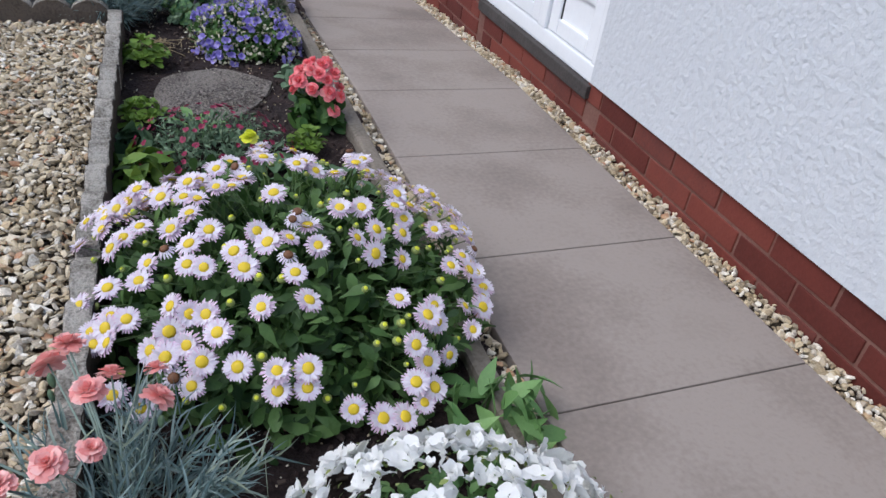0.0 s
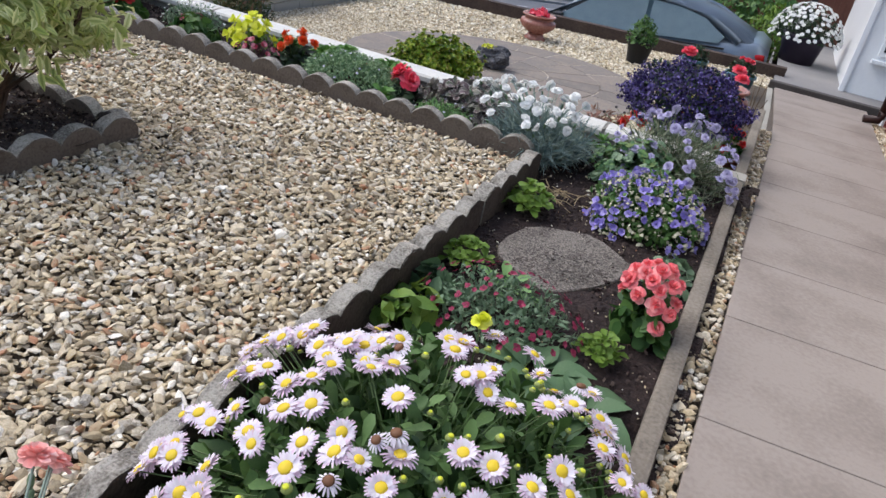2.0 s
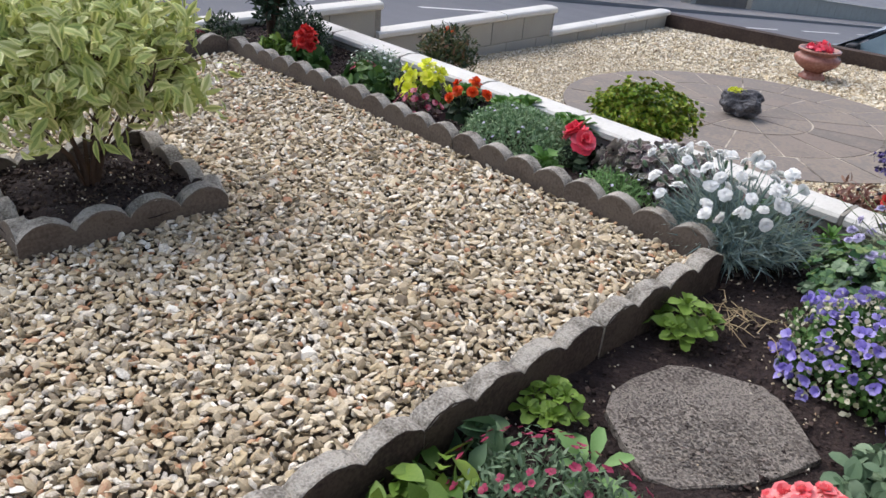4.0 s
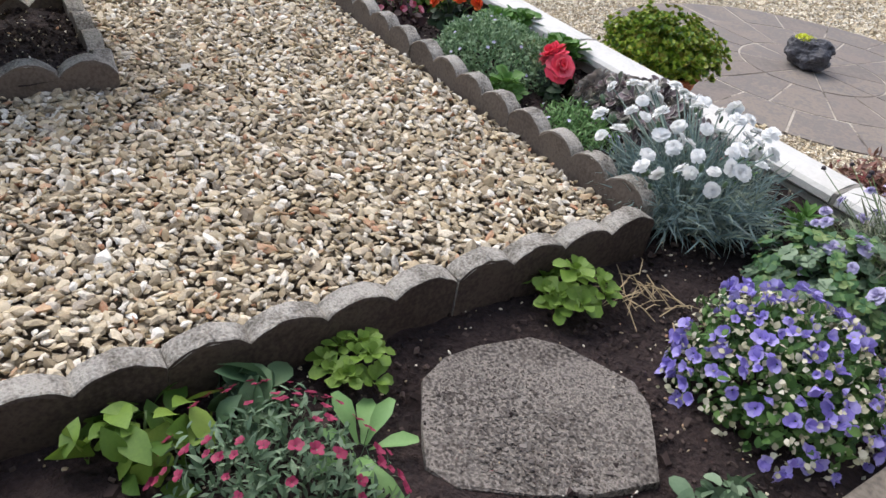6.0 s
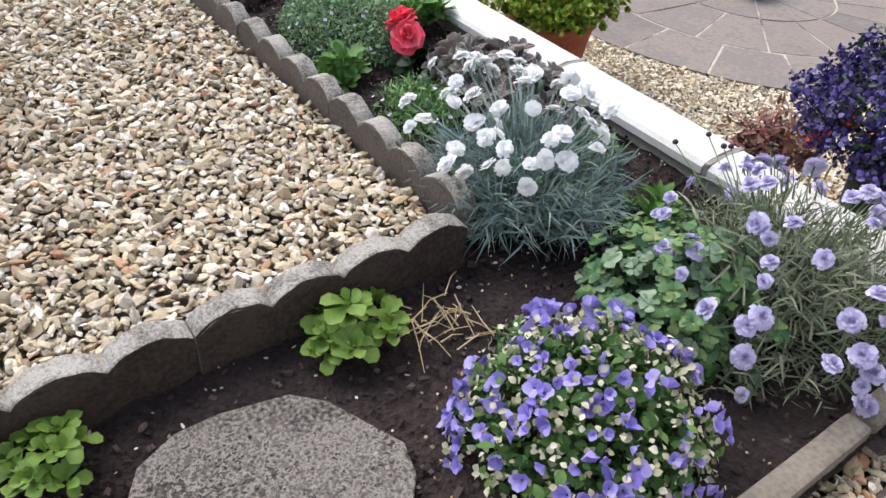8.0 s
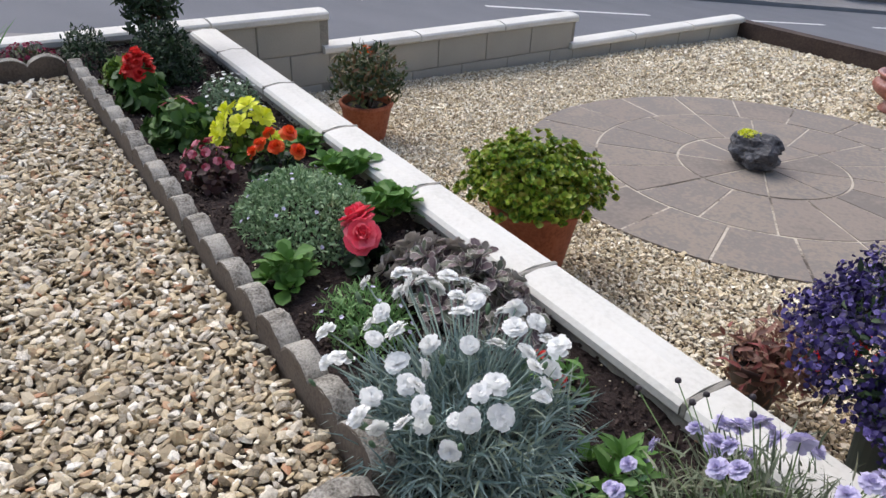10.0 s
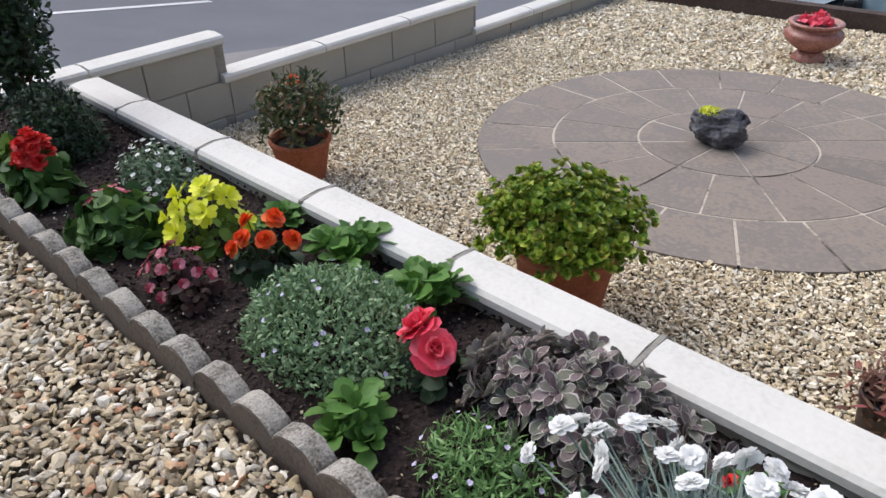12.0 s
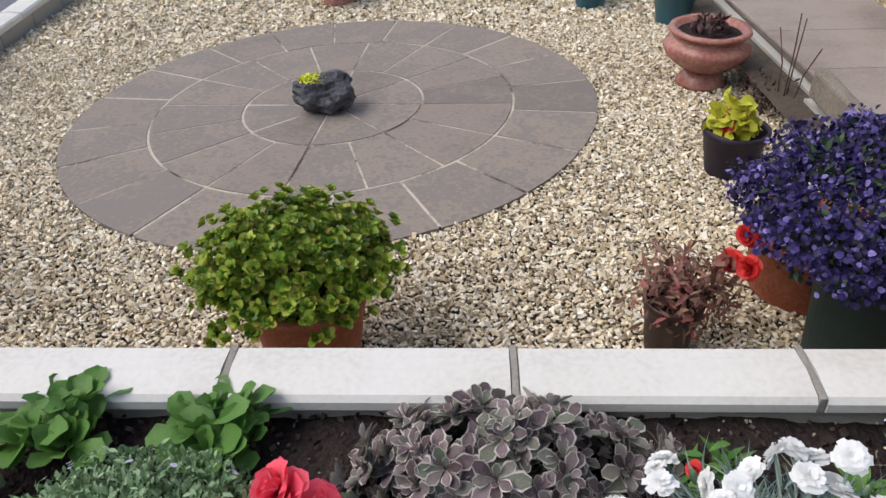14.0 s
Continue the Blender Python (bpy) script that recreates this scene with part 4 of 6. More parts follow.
def crowned(name, label, x, y, r, crowns, per, mat, size, shape="oval", ratio=0.6, seed=1, z=-0.05, category="plant", group="", curl=0.12, rise=0.05):
    """A bushy rosette of several crowns, each crinkled leaf a part of its own."""
    rs = np.random.default_rng(seed)
    t = plant(name, label, category, x, y, z, group)
    for c in range(crowns):
        a = 2.4 * c + rs.uniform(-0.3, 0.3)
        d = r * (0.0 if c == 0 else rs.uniform(0.25, 0.72))
        C = np.array([[d * math.cos(a), d * math.sin(a), 0.012 + 0.75 * (r - d) * rs.uniform(0.3, 1.0)]])
        A = np.array([[0.55 * d / r * math.cos(a), 0.55 * d / r * math.sin(a), 1.0]])
        v, q = tuft_arrays(C, A, per, size * rs.uniform(0.85, 1.1), ratio, shape, rs, curl=curl, fold=0.4, wave=0.10, low=rise, top=1.4)
        m = len(v) // per
        for i in range(per):
            w = v[i * m:(i + 1) * m].copy()
            w[:, 2] = np.maximum(w[:, 2], 0.004)
            part("leaf", np_mesh("leaf", w, leaf_quads(m), mat, smooth=True), None, t)
    return t


def leaf_quads(m):
    """Quads of one leaf with m vertices in rows of three."""
    return np.array([[3 * k + a, 3 * k + a + 1, 3 * k + a + 4, 3 * k + a + 3] for a in (0, 1) for k in range(m // 3 - 1)])


def bloomer(name, label, category, x, y, leafmat, flowers, spots, rx=0.1, ry=0.1, h=0.14, n=120, size=0.06, ratio=0.7, shape="round", seed=1, z=-0.05, fscale=1.0, group="", inner=0.4, up=0.2, **kw):
    """Leafy plant with a few counted blooms at given spots (relative to its foot)."""
    rs = np.random.default_rng(seed)
    t = plant(name, label, category, x, y, z, group)
    mound(t, leafmat, n, rx, ry, h, size, ratio, shape, seed, inner=inner, up=up, **kw)
    for i, p in enumerate(spots):
        put(t, "flower", flowers[i % len(flowers)], p, np.array([p[0] * 2.5, p[1] * 2.5 - 0.05, 0.22]) + rs.normal(0, 0.05, 3), fscale * rs.uniform(0.85, 1.15), rs)
    stalks(t, M_STEM, spots, 0.0022)
    return t


def spots_on(n, rx, ry, h, seed, low=0.35, gap=0.03, lift=0.0):
    rs = np.random.default_rng(seed)
    out = []
    for d in dome_dirs(n * 14, rs, low):
        p = np.array([rx * d[0], ry * d[1], h * d[2] + lift])
        if all(np.linalg.norm(p - q) > gap for q in out):
            out.append(p)
        if len(out) == n:
            break
    return out


def carnation_clump(name, label, x, y, flowers, rx, ry, blades, height, n, seed, spread=1.0, z=-0.05, lean=(0, 0)):
    """Grey-blue grassy clump with blooms on upright stems."""
    rs = np.random.default_rng(seed)
    t = plant(name, label, "carnations", x, y, z)
    # leafy shoots leaning outwards, each set with narrow blades
    shoots = blades // 16
    a = rs.uniform(0, 6.283, shoots)
    r = np.sqrt(rs.uniform(0, 1, shoots))
    lo = np.stack([rx * 0.55 * r * np.cos(a), ry * 0.55 * r * np.sin(a), np.zeros(shoots)], 1)
    way = unit(np.stack([np.cos(a) * r * 1.05, np.sin(a) * r * 1.05, np.full(shoots, 0.8)], 1) + rs.normal(0, 0.16, (shoots, 3)))
    tall = height * rs.uniform(0.5, 0.9, shoots) * (1.1 - 0.3 * r)
    u = rs.uniform(0.1, 1.0, (shoots, 16))
    P = (lo[:, None] + way[:, None] * (tall[:, None] * u)[..., None]).reshape(-1, 3)
    D = (way[:, None] * 0.9 + rs.normal(0, 0.42, (shoots, 16, 3))).reshape(-1, 3)
    N = np.array([0, 0, 0.6]) - D * 0.3 + rs.normal(0, 0.5, D.shape)
    L = 0.075 * rs.uniform(0.6, 1.3, len(P))
    leaves("grassy_foliage", M_LEAF_BLUE, P, D, N, L, 0.0052, shape="blade", curl=rs.uniform(0.0, 0.7, len(P)), fold=0.5, rs=rs, parent=t)
    heads = []
    for d in dome_dirs(n * 20, rs, 0.25):
        p = np.array([rx * spread * d[0] + lean[0], ry * spread * d[1] + lean[1], height * (0.80 + 0.34 * d[2]) * rs.uniform(0.80, 1.08)])
        if all(np.linalg.norm(p - q) > 0.04 for q in heads):
            heads.append(p)
        if len(heads) == n:
            break
    for i, p in enumerate(heads):
        put(t, "flower", flowers[i % len(flowers)], p, np.array([p[0] * 0.8, p[1] * 0.8, 0.35]) + rs.normal(0, 0.16, 3), rs.uniform(0.85, 1.3), rs)
    for p in heads[::2]:
        q = p + np.array([rs.normal(0, 0.025), rs.normal(0, 0.025), -rs.uniform(0.015, 0.05)])
        put(t, "bud", CARN_BUD, q, (q[0], q[1], 0.5), rs.uniform(0.8, 1.2), rs)
    stalks(t, M_STEM_BLUE, heads, 0.0022)
    return t


daisy_clump()

# white petunias at the near end of the bed
t = plant("petunia_clump", "dense mound of white petunias in the front bed", "petunias", 0.43, 0.69)
mound(t, M_LEAF_PALE, 500, 0.29, 0.25, 0.13, 0.035, 0.6, "oval", 8)
for i, p in enumerate(spots_on(400, 0.33, 0.29, 0.21, 9, 0.05, 0.0155)):
    p = p * (1 + 0.10 * noise.noise(Vector(p) * 12))
    put(t, "flower", (PETUNIA + CUPPED)[i % 5], p, np.array([p[0] * 1.3, p[1] * 1.3, 0.25]) + RNG.normal(0, 0.20, 3), RNG.uniform(0.5, 0.95))
mound(t, M_LIMEBUD, 260, 0.335, 0.295, 0.222, 0.016, 0.6, "oval", 12, inner=0.95, name="bud_cluster")["kind"] = "stuff"


carnation_clump("carnation_clump", "salmon-pink carnations above blue-grey grassy leaves", -0.08, 0.92, PINKF, 0.15, 0.15, 1400, 0.27, 12, 17, 1.1, lean=(-0.08, 0.10))
t = bloomer("marigold", "single yellow flower beside the daisies", "flower", 0.26, 1.97, M_LEAF_MID, [double_flower("flower", M_YELLOWPET, 0.022, 9)], [(0, 0, 0.26)], 0.05, 0.05, 0.08, 20, 0.04)
# green leaves spilling on to the path edge
mound(plant("primrose", "fresh green leaves by the path edge", "plant", 0.66, 1.02), M_LEAF_PALE, 70, 0.16, 0.16, 0.11, 0.10, 0.4, "lance", 31, inner=0.2)

# broad-leaved plant, begonia, small red flowers, lettuces
rosette("broad_leaf_plant", "broad soft green leaves spreading on the soil", 0.38, 2.22, 0.16, 12, M_LEAF_HOSTA, "oval", 0.5, seed=2, ratio=0.6, heart=0.2, crinkle=0.04)
rosette("broad_leaf_plant", "broad soft green leaves spreading on the soil", 0.53, 2.13, 0.16, 11, M_LEAF_HOSTA, "oval", 0.5, seed=3, ratio=0.6, heart=0.2, crinkle=0.04)
bloomer("begonia", "coral-pink begonia in full flower beside the board", "begonia", 0.59, 2.62, M_LEAF_MID, CORALF, spots_on(20, 0.085, 0.085, 0.13, 55, 0.25, 0.03, 0.12) + [(0.07, -0.07, 0.14), (0.05, -0.08, 0.09), (-0.08, 0.0, 0.14)], 0.10, 0.10, 0.18, 130, 0.065, seed=4, fscale=0.95)
t = plant("red_flowering_clump", "bushy clump with many small crimson flowers", "flowers", 0.20, 2.40)
mound(t, M_LEAF_GREY, 1500, 0.25, 0.19, 0.14, 0.028, 0.35, "lance", 6, inner=0.3, amp=0.25)
for i, p in enumerate(spots_on(95, 0.27, 0.21, 0.16, 7, 0.1, 0.022)):
    put(t, "flower", MAGF[i % 2], p, (p[0], p[1], 0.2), RNG.uniform(0.6, 1.2))
crowned("lettuce_leaf_plant", "low lime-green leafy rosette on the soil", 0.0, 3.26, 0.14, 13, 9, M_LEAF_LIME, 0.058, shape="spoon", ratio=0.72, seed=5, group="rosettes in the front bed")
crowned("lettuce_leaf_plant", "low lime-green leafy rosette on the soil", -0.02, 2.67, 0.105, 11, 8, M_LEAF_LIME, 0.046, shape="spoon", ratio=0.72, seed=6, group="rosettes in the front bed")
crowned("lettuce_leaf_plant", "low lime-green leafy rosette on the soil", 0.52, 2.40, 0.09, 10, 8, M_LEAF_LIME, 0.044, shape="spoon", ratio=0.72, seed=7, group="rosettes in the front bed")
rosette("strap_leaf_rosette", "open rosette of long pale green leaves", 0.16, 2.58, 0.14, 8, M_LEAF_PALE, "spoon", 0.6, seed=8, ratio=0.36, curl=0.35, heart=0.05, crinkle=0.03)
mound(plant("hosta", "yellow-green hosta leaves against the edging", "hosta", -0.03, 2.24), M_LEAF_LIME, 60, 0.11, 0.15, 0.11, 0.085, 0.5, "oval", 33, inner=0.2, up=0.15)
mound(plant("primula", "grey-green crinkled leaves against the edging", "plant", -0.03, 2.44), M_LEAF_HOSTA, 26, 0.09, 0.10, 0.09, 0.09, 0.6, "oval", 34, inner=0.2, up=0.1)
mound(plant("bugle_plant", "low dark green and cream leaves beside the board", "plant", 0.62, 3.06), M_LEAF_GREY, 110, 0.10, 0.16, 0.07, 0.05, 0.7, "round", 35, inner=0.1, up=0.1)

# campanula
t = plant("campanula", "rounded campanula covered in violet bell flowers", "campanula", 0.45, 3.50)
mound(t, M_LEAF_MID, 2200, 0.235, 0.245, 0.19, 0.028, 0.6, "oval", 10, inner=0.35, amp=0.3)
bells = spots_on(340, 0.245, 0.26, 0.20, 13, 0.0, 0.015)
bells = [p * (1 + 0.16 * noise.noise(Vector(p) * 11)) for p in bells if noise.noise(Vector(p) * 9 + Vector((3, 1, 7))) > -0.09]
for i, p in enumerate(bells):
    put(t, "flower", BELLF[i % 3], p, np.array([p[0], p[1], 0.10]) + RNG.normal(0, 0.12, 3), RNG.uniform(0.6, 1.15))
mound(t, M_CREAM, 950, 0.250, 0.262, 0.210, 0.016, 0.8, "oval", 14, inner=0.85, amp=0.14, freq=9, name="bud_cluster")["kind"] = "stuff"

# dry straw on the soil
t = plant("straw", "loose dry straw on the soil", "straw", 0.09, 3.45)
rs = np.random.default_rng(15)
for k in range(34):
    bm = bmesh.new()
    x, y, a, l = rs.normal(0, 0.05), rs.normal(0, 0.05), rs.uniform(0, 6.28), rs.uniform(0.04, 0.13)
    tube(bm, [(x, y, 0.012 + rs.uniform(0, 0.02)), (x + math.cos(a) * l * 0.5, y + math.sin(a) * l * 0.5, 0.03 * rs.random() + 0.012), (x + math.cos(a) * l, y + math.sin(a) * l, 0.012)], 0.0018, 0.001, 4)
    part("stalk", bm, M_STRAW, t)

t = plant("cranesbill", "leafy green cranesbill with crinkled lobed leaves", "geranium plant", 0.33, 3.90)
mound(t, M_LEAF_DARK, 240, 0.17, 0.18, 0.17, 0.045, 0.95, "fan", 16, inner=0.2, wave=0.1, name="under_foliage")
for mat, n, sd, nm in ((M_LEAF_GERANIUM, 210, 16, "foliage"), (M_LEAF_GREY, 110, 77, "older_foliage")):
    tufted(t, mat, n, 7, 0.22, 0.23, 0.22, 0.027, 1.0, "fan", sd, inner=0.6, amp=0.3, up=0.7, curl=0.25, fold=0.2, wave=0.08, top=0.45, name=nm)

# scabious
t = plant("scabious", "airy scabious with lilac pincushion flowers on thin stems", "scabious", 0.44, 4.11)
mound(t, M_LEAF_SCAB, 3400, 0.30, 0.31, 0.29, 0.06, 0.09, "blade", 18, inner=0.15, amp=0.3, up=0.5)
sp = spots_on(110, 0.33, 0.35, 0.34, 19, 0.08, 0.030)
sp = [p for p in sp if noise.noise(Vector(p) * 7 + Vector((1, 8, 2))) > -0.2]
for i, p in enumerate(sp):
    put(t, "flower", SCABF[i % 2], p, np.array([p[0] * 0.7, p[1] * 0.7, 0.3]) + RNG.normal(0, 0.14, 3), RNG.uniform(0.6, 1.05))
stalks(t, M_STEM, sp, 0.0014)

carnation_clump("carnation_clump", "white carnations above a blue-grey grassy clump", -0.16, 3.89, WHITEF, 0.22, 0.20, 4200, 0.28, 52, 21, 1.3, lean=(-0.08, -0.02))

# ---- bed along the white wall ----
mound(plant("bugle_clump", "dense grey-purple bugle leaves by the white wall", "bugle", -0.60, 4.20), M_LEAF_AJUGA, 240, 0.27, 0.13, 0.08, 0.045, 0.6, "spoon", 21, inner=0.2, name="under_foliage")
for mat, wide, proud, nm in ((M_LEAF_AJUGA_EDGE, 0.72, 0.0, "margin_foliage"), (M_LEAF_AJUGA, 0.545, 0.0014, "foliage")):
    tufted(scene.objects["bugle_clump"], mat, 150, 9, 0.31, 0.16, 0.15, 0.056, wide * 0.86, "spoon", 22, inner=0.72, amp=0.34, freq=4.0, up=0.35, rise=0.4, wave=0.0, proud=proud, name=nm)
mound(plant("thyme_tuft", "low feathery green tuft", "herb", -0.68, 3.92), M_LEAF_PALE, 1100, 0.18, 0.14, 0.11, 0.03, 0.2, "blade", 23, inner=0.2, up=0.6)
bloomer("begonia", "rose-pink double begonia with ruffled blooms in bare soil", "begonia", -0.97, 4.08, M_LEAF_DARK, ROSEF, [(0.02, -0.02, 0.115), (-0.045, 0.0, 0.135)], 0.09, 0.08, 0.10, 34, 0.065, seed=24, fscale=1.2)
mound(plant("green_cushion", "rounded grey-green cushion plant", "shrub", -1.28, 4.02), M_LEAF_CUSHION, 6400, 0.30, 0.23, 0.185, 0.02, 0.4, "oval", 25, inner=0.55, up=0.5, rnd=0.5, amp=0.1)
for x, y, r, k in ((-1.17, 4.30, 0.115, 26), (-1.53, 4.31, 0.12, 27), (-0.98, 3.83, 0.085, 28), (-1.86, 4.29, 0.08, 29)):
    crowned("primrose_rosette", "bright green leafy rosette in the wall bed", x, y, r * 1.1, 8, 9, M_LEAF_FRESH, r * 0.88, shape="spoon", seed=k, ratio=0.64, rise=0.35, group="rosettes in the wall bed")
bloomer("begonia", "orange begonia with dark leaves", "begonia", -1.70, 4.10, M_LEAF_DARK, ORANGEF, [(0.0, -0.06, 0.14), (0.07, -0.03, 0.15), (0.02, 0.04, 0.17), (-0.06, 0.0, 0.15), (0.1, 0.04, 0.13), (-0.03, -0.08, 0.1)], 0.12, 0.11, 0.12, 70, 0.055, seed=36)
bloomer("yellow_begonia", "bright yellow flowering plant", "begonia", -1.98, 4.08, M_LEAF_LIME, YELLOWF, spots_on(11, 0.15, 0.12, 0.19, 37, 0.3, 0.06), 0.12, 0.11, 0.14, 80, 0.05, seed=37, fscale=1.4)
bloomer("pink_bicolour", "dark-leaved plant with wine and pale pink flowers", "flowers", -1.78, 3.86, M_LEAF_BRONZE, WINEF, spots_on(18, 0.15, 0.11, 0.16, 38, 0.3, 0.034), 0.13, 0.09, 0.13, 260, 0.035, seed=38)
bloomer("geranium", "leafy clump with small wine-red flowers", "geranium plant", -2.24, 3.90, M_LEAF_MID, WINEF, spots_on(8, 0.1, 0.1, 0.18, 39, 0.5, 0.03), 0.17, 0.15, 0.16, 300, 0.055, ratio=0.95, seed=39)
mound(plant("alyssum", "pale feathery flowering clump by the white wall", "alyssum", -2.48, 4.20), M_LEAF_GREY, 900, 0.22, 0.14, 0.15, 0.03, 0.3, "lance", 40, inner=0.2)
bloomer("geranium", "red geranium with round green leaves", "geranium plant", -2.70, 3.86, M_LEAF_MID, REDF, spots_on(12, 0.07, 0.07, 0.24, 41, 0.6, 0.03), 0.14, 0.13, 0.18, 150, 0.06, ratio=0.95, seed=41)
mound(plant("yellow_green_clump", "yellow-green leafy clump in the corner", "plant", -3.02, 3.86), M_LEAF_LIME, 260, 0.12, 0.10, 0.15, 0.05, 0.5, "oval", 42)
mound(plant("hebe", "rounded dark green shrub", "shrub", -3.05, 4.08), M_LEAF_DARK, 2600, 0.20, 0.18, 0.29, 0.03, 0.4, "oval", 43, inner=0.3)
bloomer("begonia", "small salmon-red begonia behind the carnations", "begonia", -0.20, 4.20, M_LEAF_FRESH, REDF, [(0.03, -0.03, 0.075), (-0.06, -0.02, 0.085)], 0.09, 0.08, 0.11, 60, 0.06, shape="lance", ratio=0.35, seed=44, fscale=0.5)

# tiny violet blooms scattered on the cushion and the herb tuft
TINY = five("flower", M_LILAC, 0.0065, 171, 30)
for nm, n, rx, ry, h, sd in (("green_cushion", 26, 0.30, 0.23, 0.19, 56), ("thyme_tuft", 14, 0.18, 0.14, 0.115, 57)):
    for p in spots_on(n, rx, ry, h, sd, 0.2, 0.03):
        put(scene.objects[nm], "flower", TINY, p, (p[0], p[1], 0.2), 1.0)
TINY_W = five("flower", M_WHITE, 0.010, 172, 30)
for p in spots_on(40, 0.22, 0.14, 0.16, 58, 0.1, 0.025):
    put(scene.objects["alyssum"], "flower", TINY_W, p, (p[0], p[1], 0.2), 1.0)
# woody or fleshy stems inside the leafy plants
for nm, n, rx, ry, h in (("cranesbill", 14, 0.16, 0.17, 0.14), ("hosta", 8, 0.07, 0.09, 0.07), ("primula", 8, 0.06, 0.06, 0.05), ("hebe", 10, 0.12, 0.12, 0.2), ("bugle_clump", 12, 0.22, 0.1, 0.08), ("green_cushion", 14, 0.22, 0.16, 0.12), ("thyme_tuft", 10, 0.12, 0.1, 0.07), ("alyssum", 10, 0.16, 0.1, 0.1)):
    stalks(scene.objects[nm], M_STEM, spots_on(n, rx, ry, h, 59, 0.3, 0.01), 0.003)
crowned("primrose_rosette", "fresh green leafy rosette beside the scabious", 0.10, 4.10, 0.12, 7, 8, M_LEAF_FRESH, 0.075, shape="lance", seed=78, ratio=0.4, rise=0.25)
# bare seed heads among the scabious
SEED = button("seed_head", 0.0075, 0.011, M_DKCENTRE, 8)
sp = [(-0.34, 0.12, 0.24), (-0.30, 0.17, 0.21), (-0.26, 0.06, 0.27), (-0.22, 0.2, 0.25), (-0.38, 0.05, 0.22), (-0.16, 0.1, 0.3)]
for p in sp:
    put(scene.objects["scabious"], "seed_head", SEED, p, (p[0], p[1], 0.8), 1.0)
stalks(scene.objects["scabious"], M_STEM, sp, 0.0013)

# tall dark shrub by the road wall
t = plant("tall_shrub", "tall narrow dark evergreen shrub by the road wall", "shrub", -3.42, 4.12)
bm = bmesh.new()
for k in range(5):
    a = k * 1.26
    tube(bm, [(0.02 * math.cos(a), 0.02 * math.sin(a), 0), (0.05 * math.cos(a), 0.05 * math.sin(a), 0.3), (0.10 * math.cos(a), 0.10 * math.sin(a), 0.75)], 0.012, 0.005, 6)
part("stems", bm, M_TWIG, t)
mound(t, M_LEAF_DARK, 3400, 0.19, 0.19, 0.50, 0.05, 0.4, "oval", 45, low=-0.95, z0=0.56, inner=0.2, name="crown")

# ---- bed along the road ----
t = plant("iris", "upright sword-shaped green leaves", "iris", -3.42, 3.20, -0.03)
rs = np.random.default_rng(46)
n = 90
a = rs.uniform(0, 6.283, n)
leaves("sword_foliage", M_LEAF_PALE, np.stack([0.1 * np.cos(a) * rs.random(n), 0.14 * np.sin(a) * rs.random(n), np.zeros(n)], 1), np.stack([0.35 * np.cos(a), 0.35 * np.sin(a), np.ones(n)], 1), np.stack([-np.cos(a), -np.sin(a), np.zeros(n)], 1) + rs.normal(0, 0.4, (n, 3)), rs.uniform(0.2, 0.4, n), 0.018, shape="blade", curl=0.3, rs=rs, parent=t)
bloomer("heather", "low dusky red flowering clump in the road bed", "heather", -3.40, 3.50, M_LEAF_BRONZE, MAGF, spots_on(60, 0.18, 0.16, 0.15, 47, 0.1, 0.025), 0.18, 0.16, 0.13, 700, 0.025, seed=47, shape="lance", ratio=0.4)
mound(plant("heather", "low dark green clump in the road bed", "heather", -3.45, 3.78), M_LEAF_DARK, 900, 0.16, 0.14, 0.2, 0.03, 0.35, "lance", 48)
mound(plant("lime_clump", "yellow-green leafy clump in the road bed", "plant", -3.42, 2.62), M_LEAF_LIME, 300, 0.18, 0.2, 0.14, 0.05, 0.5, "oval", 49)
bloomer("geranium", "bright red geranium in the road bed", "geranium plant", -3.40, 1.95, M_LEAF_MID, REDF, spots_on(16, 0.1, 0.1, 0.24, 51, 0.6, 0.03), 0.14, 0.14, 0.18, 160, 0.06, ratio=0.95, seed=51)
mound(plant("lime_clump", "grey-green clump in the road bed", "plant", -3.42, 1.35), M_LEAF_GREY, 500, 0.18, 0.25, 0.16, 0.04, 0.4, "oval", 52)

# ---- variegated bush in its square bed ----
t = plant("variegated_bush", "variegated yellow-green bush on bare stems in a square bed", "bush", -1.76, 2.28, 0.03)
rs = np.random.default_rng(53)
bm = bmesh.new()
tips = []
for k in range(12):
    a = k * 2.4
    r = rs.uniform(0.22, 0.36)
    p = [(0.02 * math.cos(a), 0.02 * math.sin(a), -0.01), (0.06 * math.cos(a), 0.06 * math.sin(a), 0.12), (0.6 * r * math.cos(a), 0.6 * r * math.sin(a), 0.24), (r * math.cos(a), r * math.sin(a), rs.uniform(0.28, 0.5))]
    tube(bm, p, 0.009, 0.004, 6)
    tips.append(p)
part("trunk", bm, M_TWIG, t)
bm = bmesh.new()
for p in tips:
    for k in range(7):
        b = Vector(p[2]).lerp(Vector(p[3]), rs.random())
        tube(bm, [b, b + Vector((rs.normal(0, 0.05), rs.normal(0, 0.05), 0.06)), b + Vector((rs.normal(0, 0.09), rs.normal(0, 0.09), 0.12))], 0.004, 0.0015, 4)
part("twigs", bm, M_TWIG, t)
mound(t, M_LEAF_BUSH, 4000, 0.385, 0.385, 0.27, 0.066, 0.42, "lance", 54, low=-0.6, z0=0.43, inner=0.5, amp=0.5, freq=3.6, up=0.0, name="crown", out=0.8, wave=0.0)
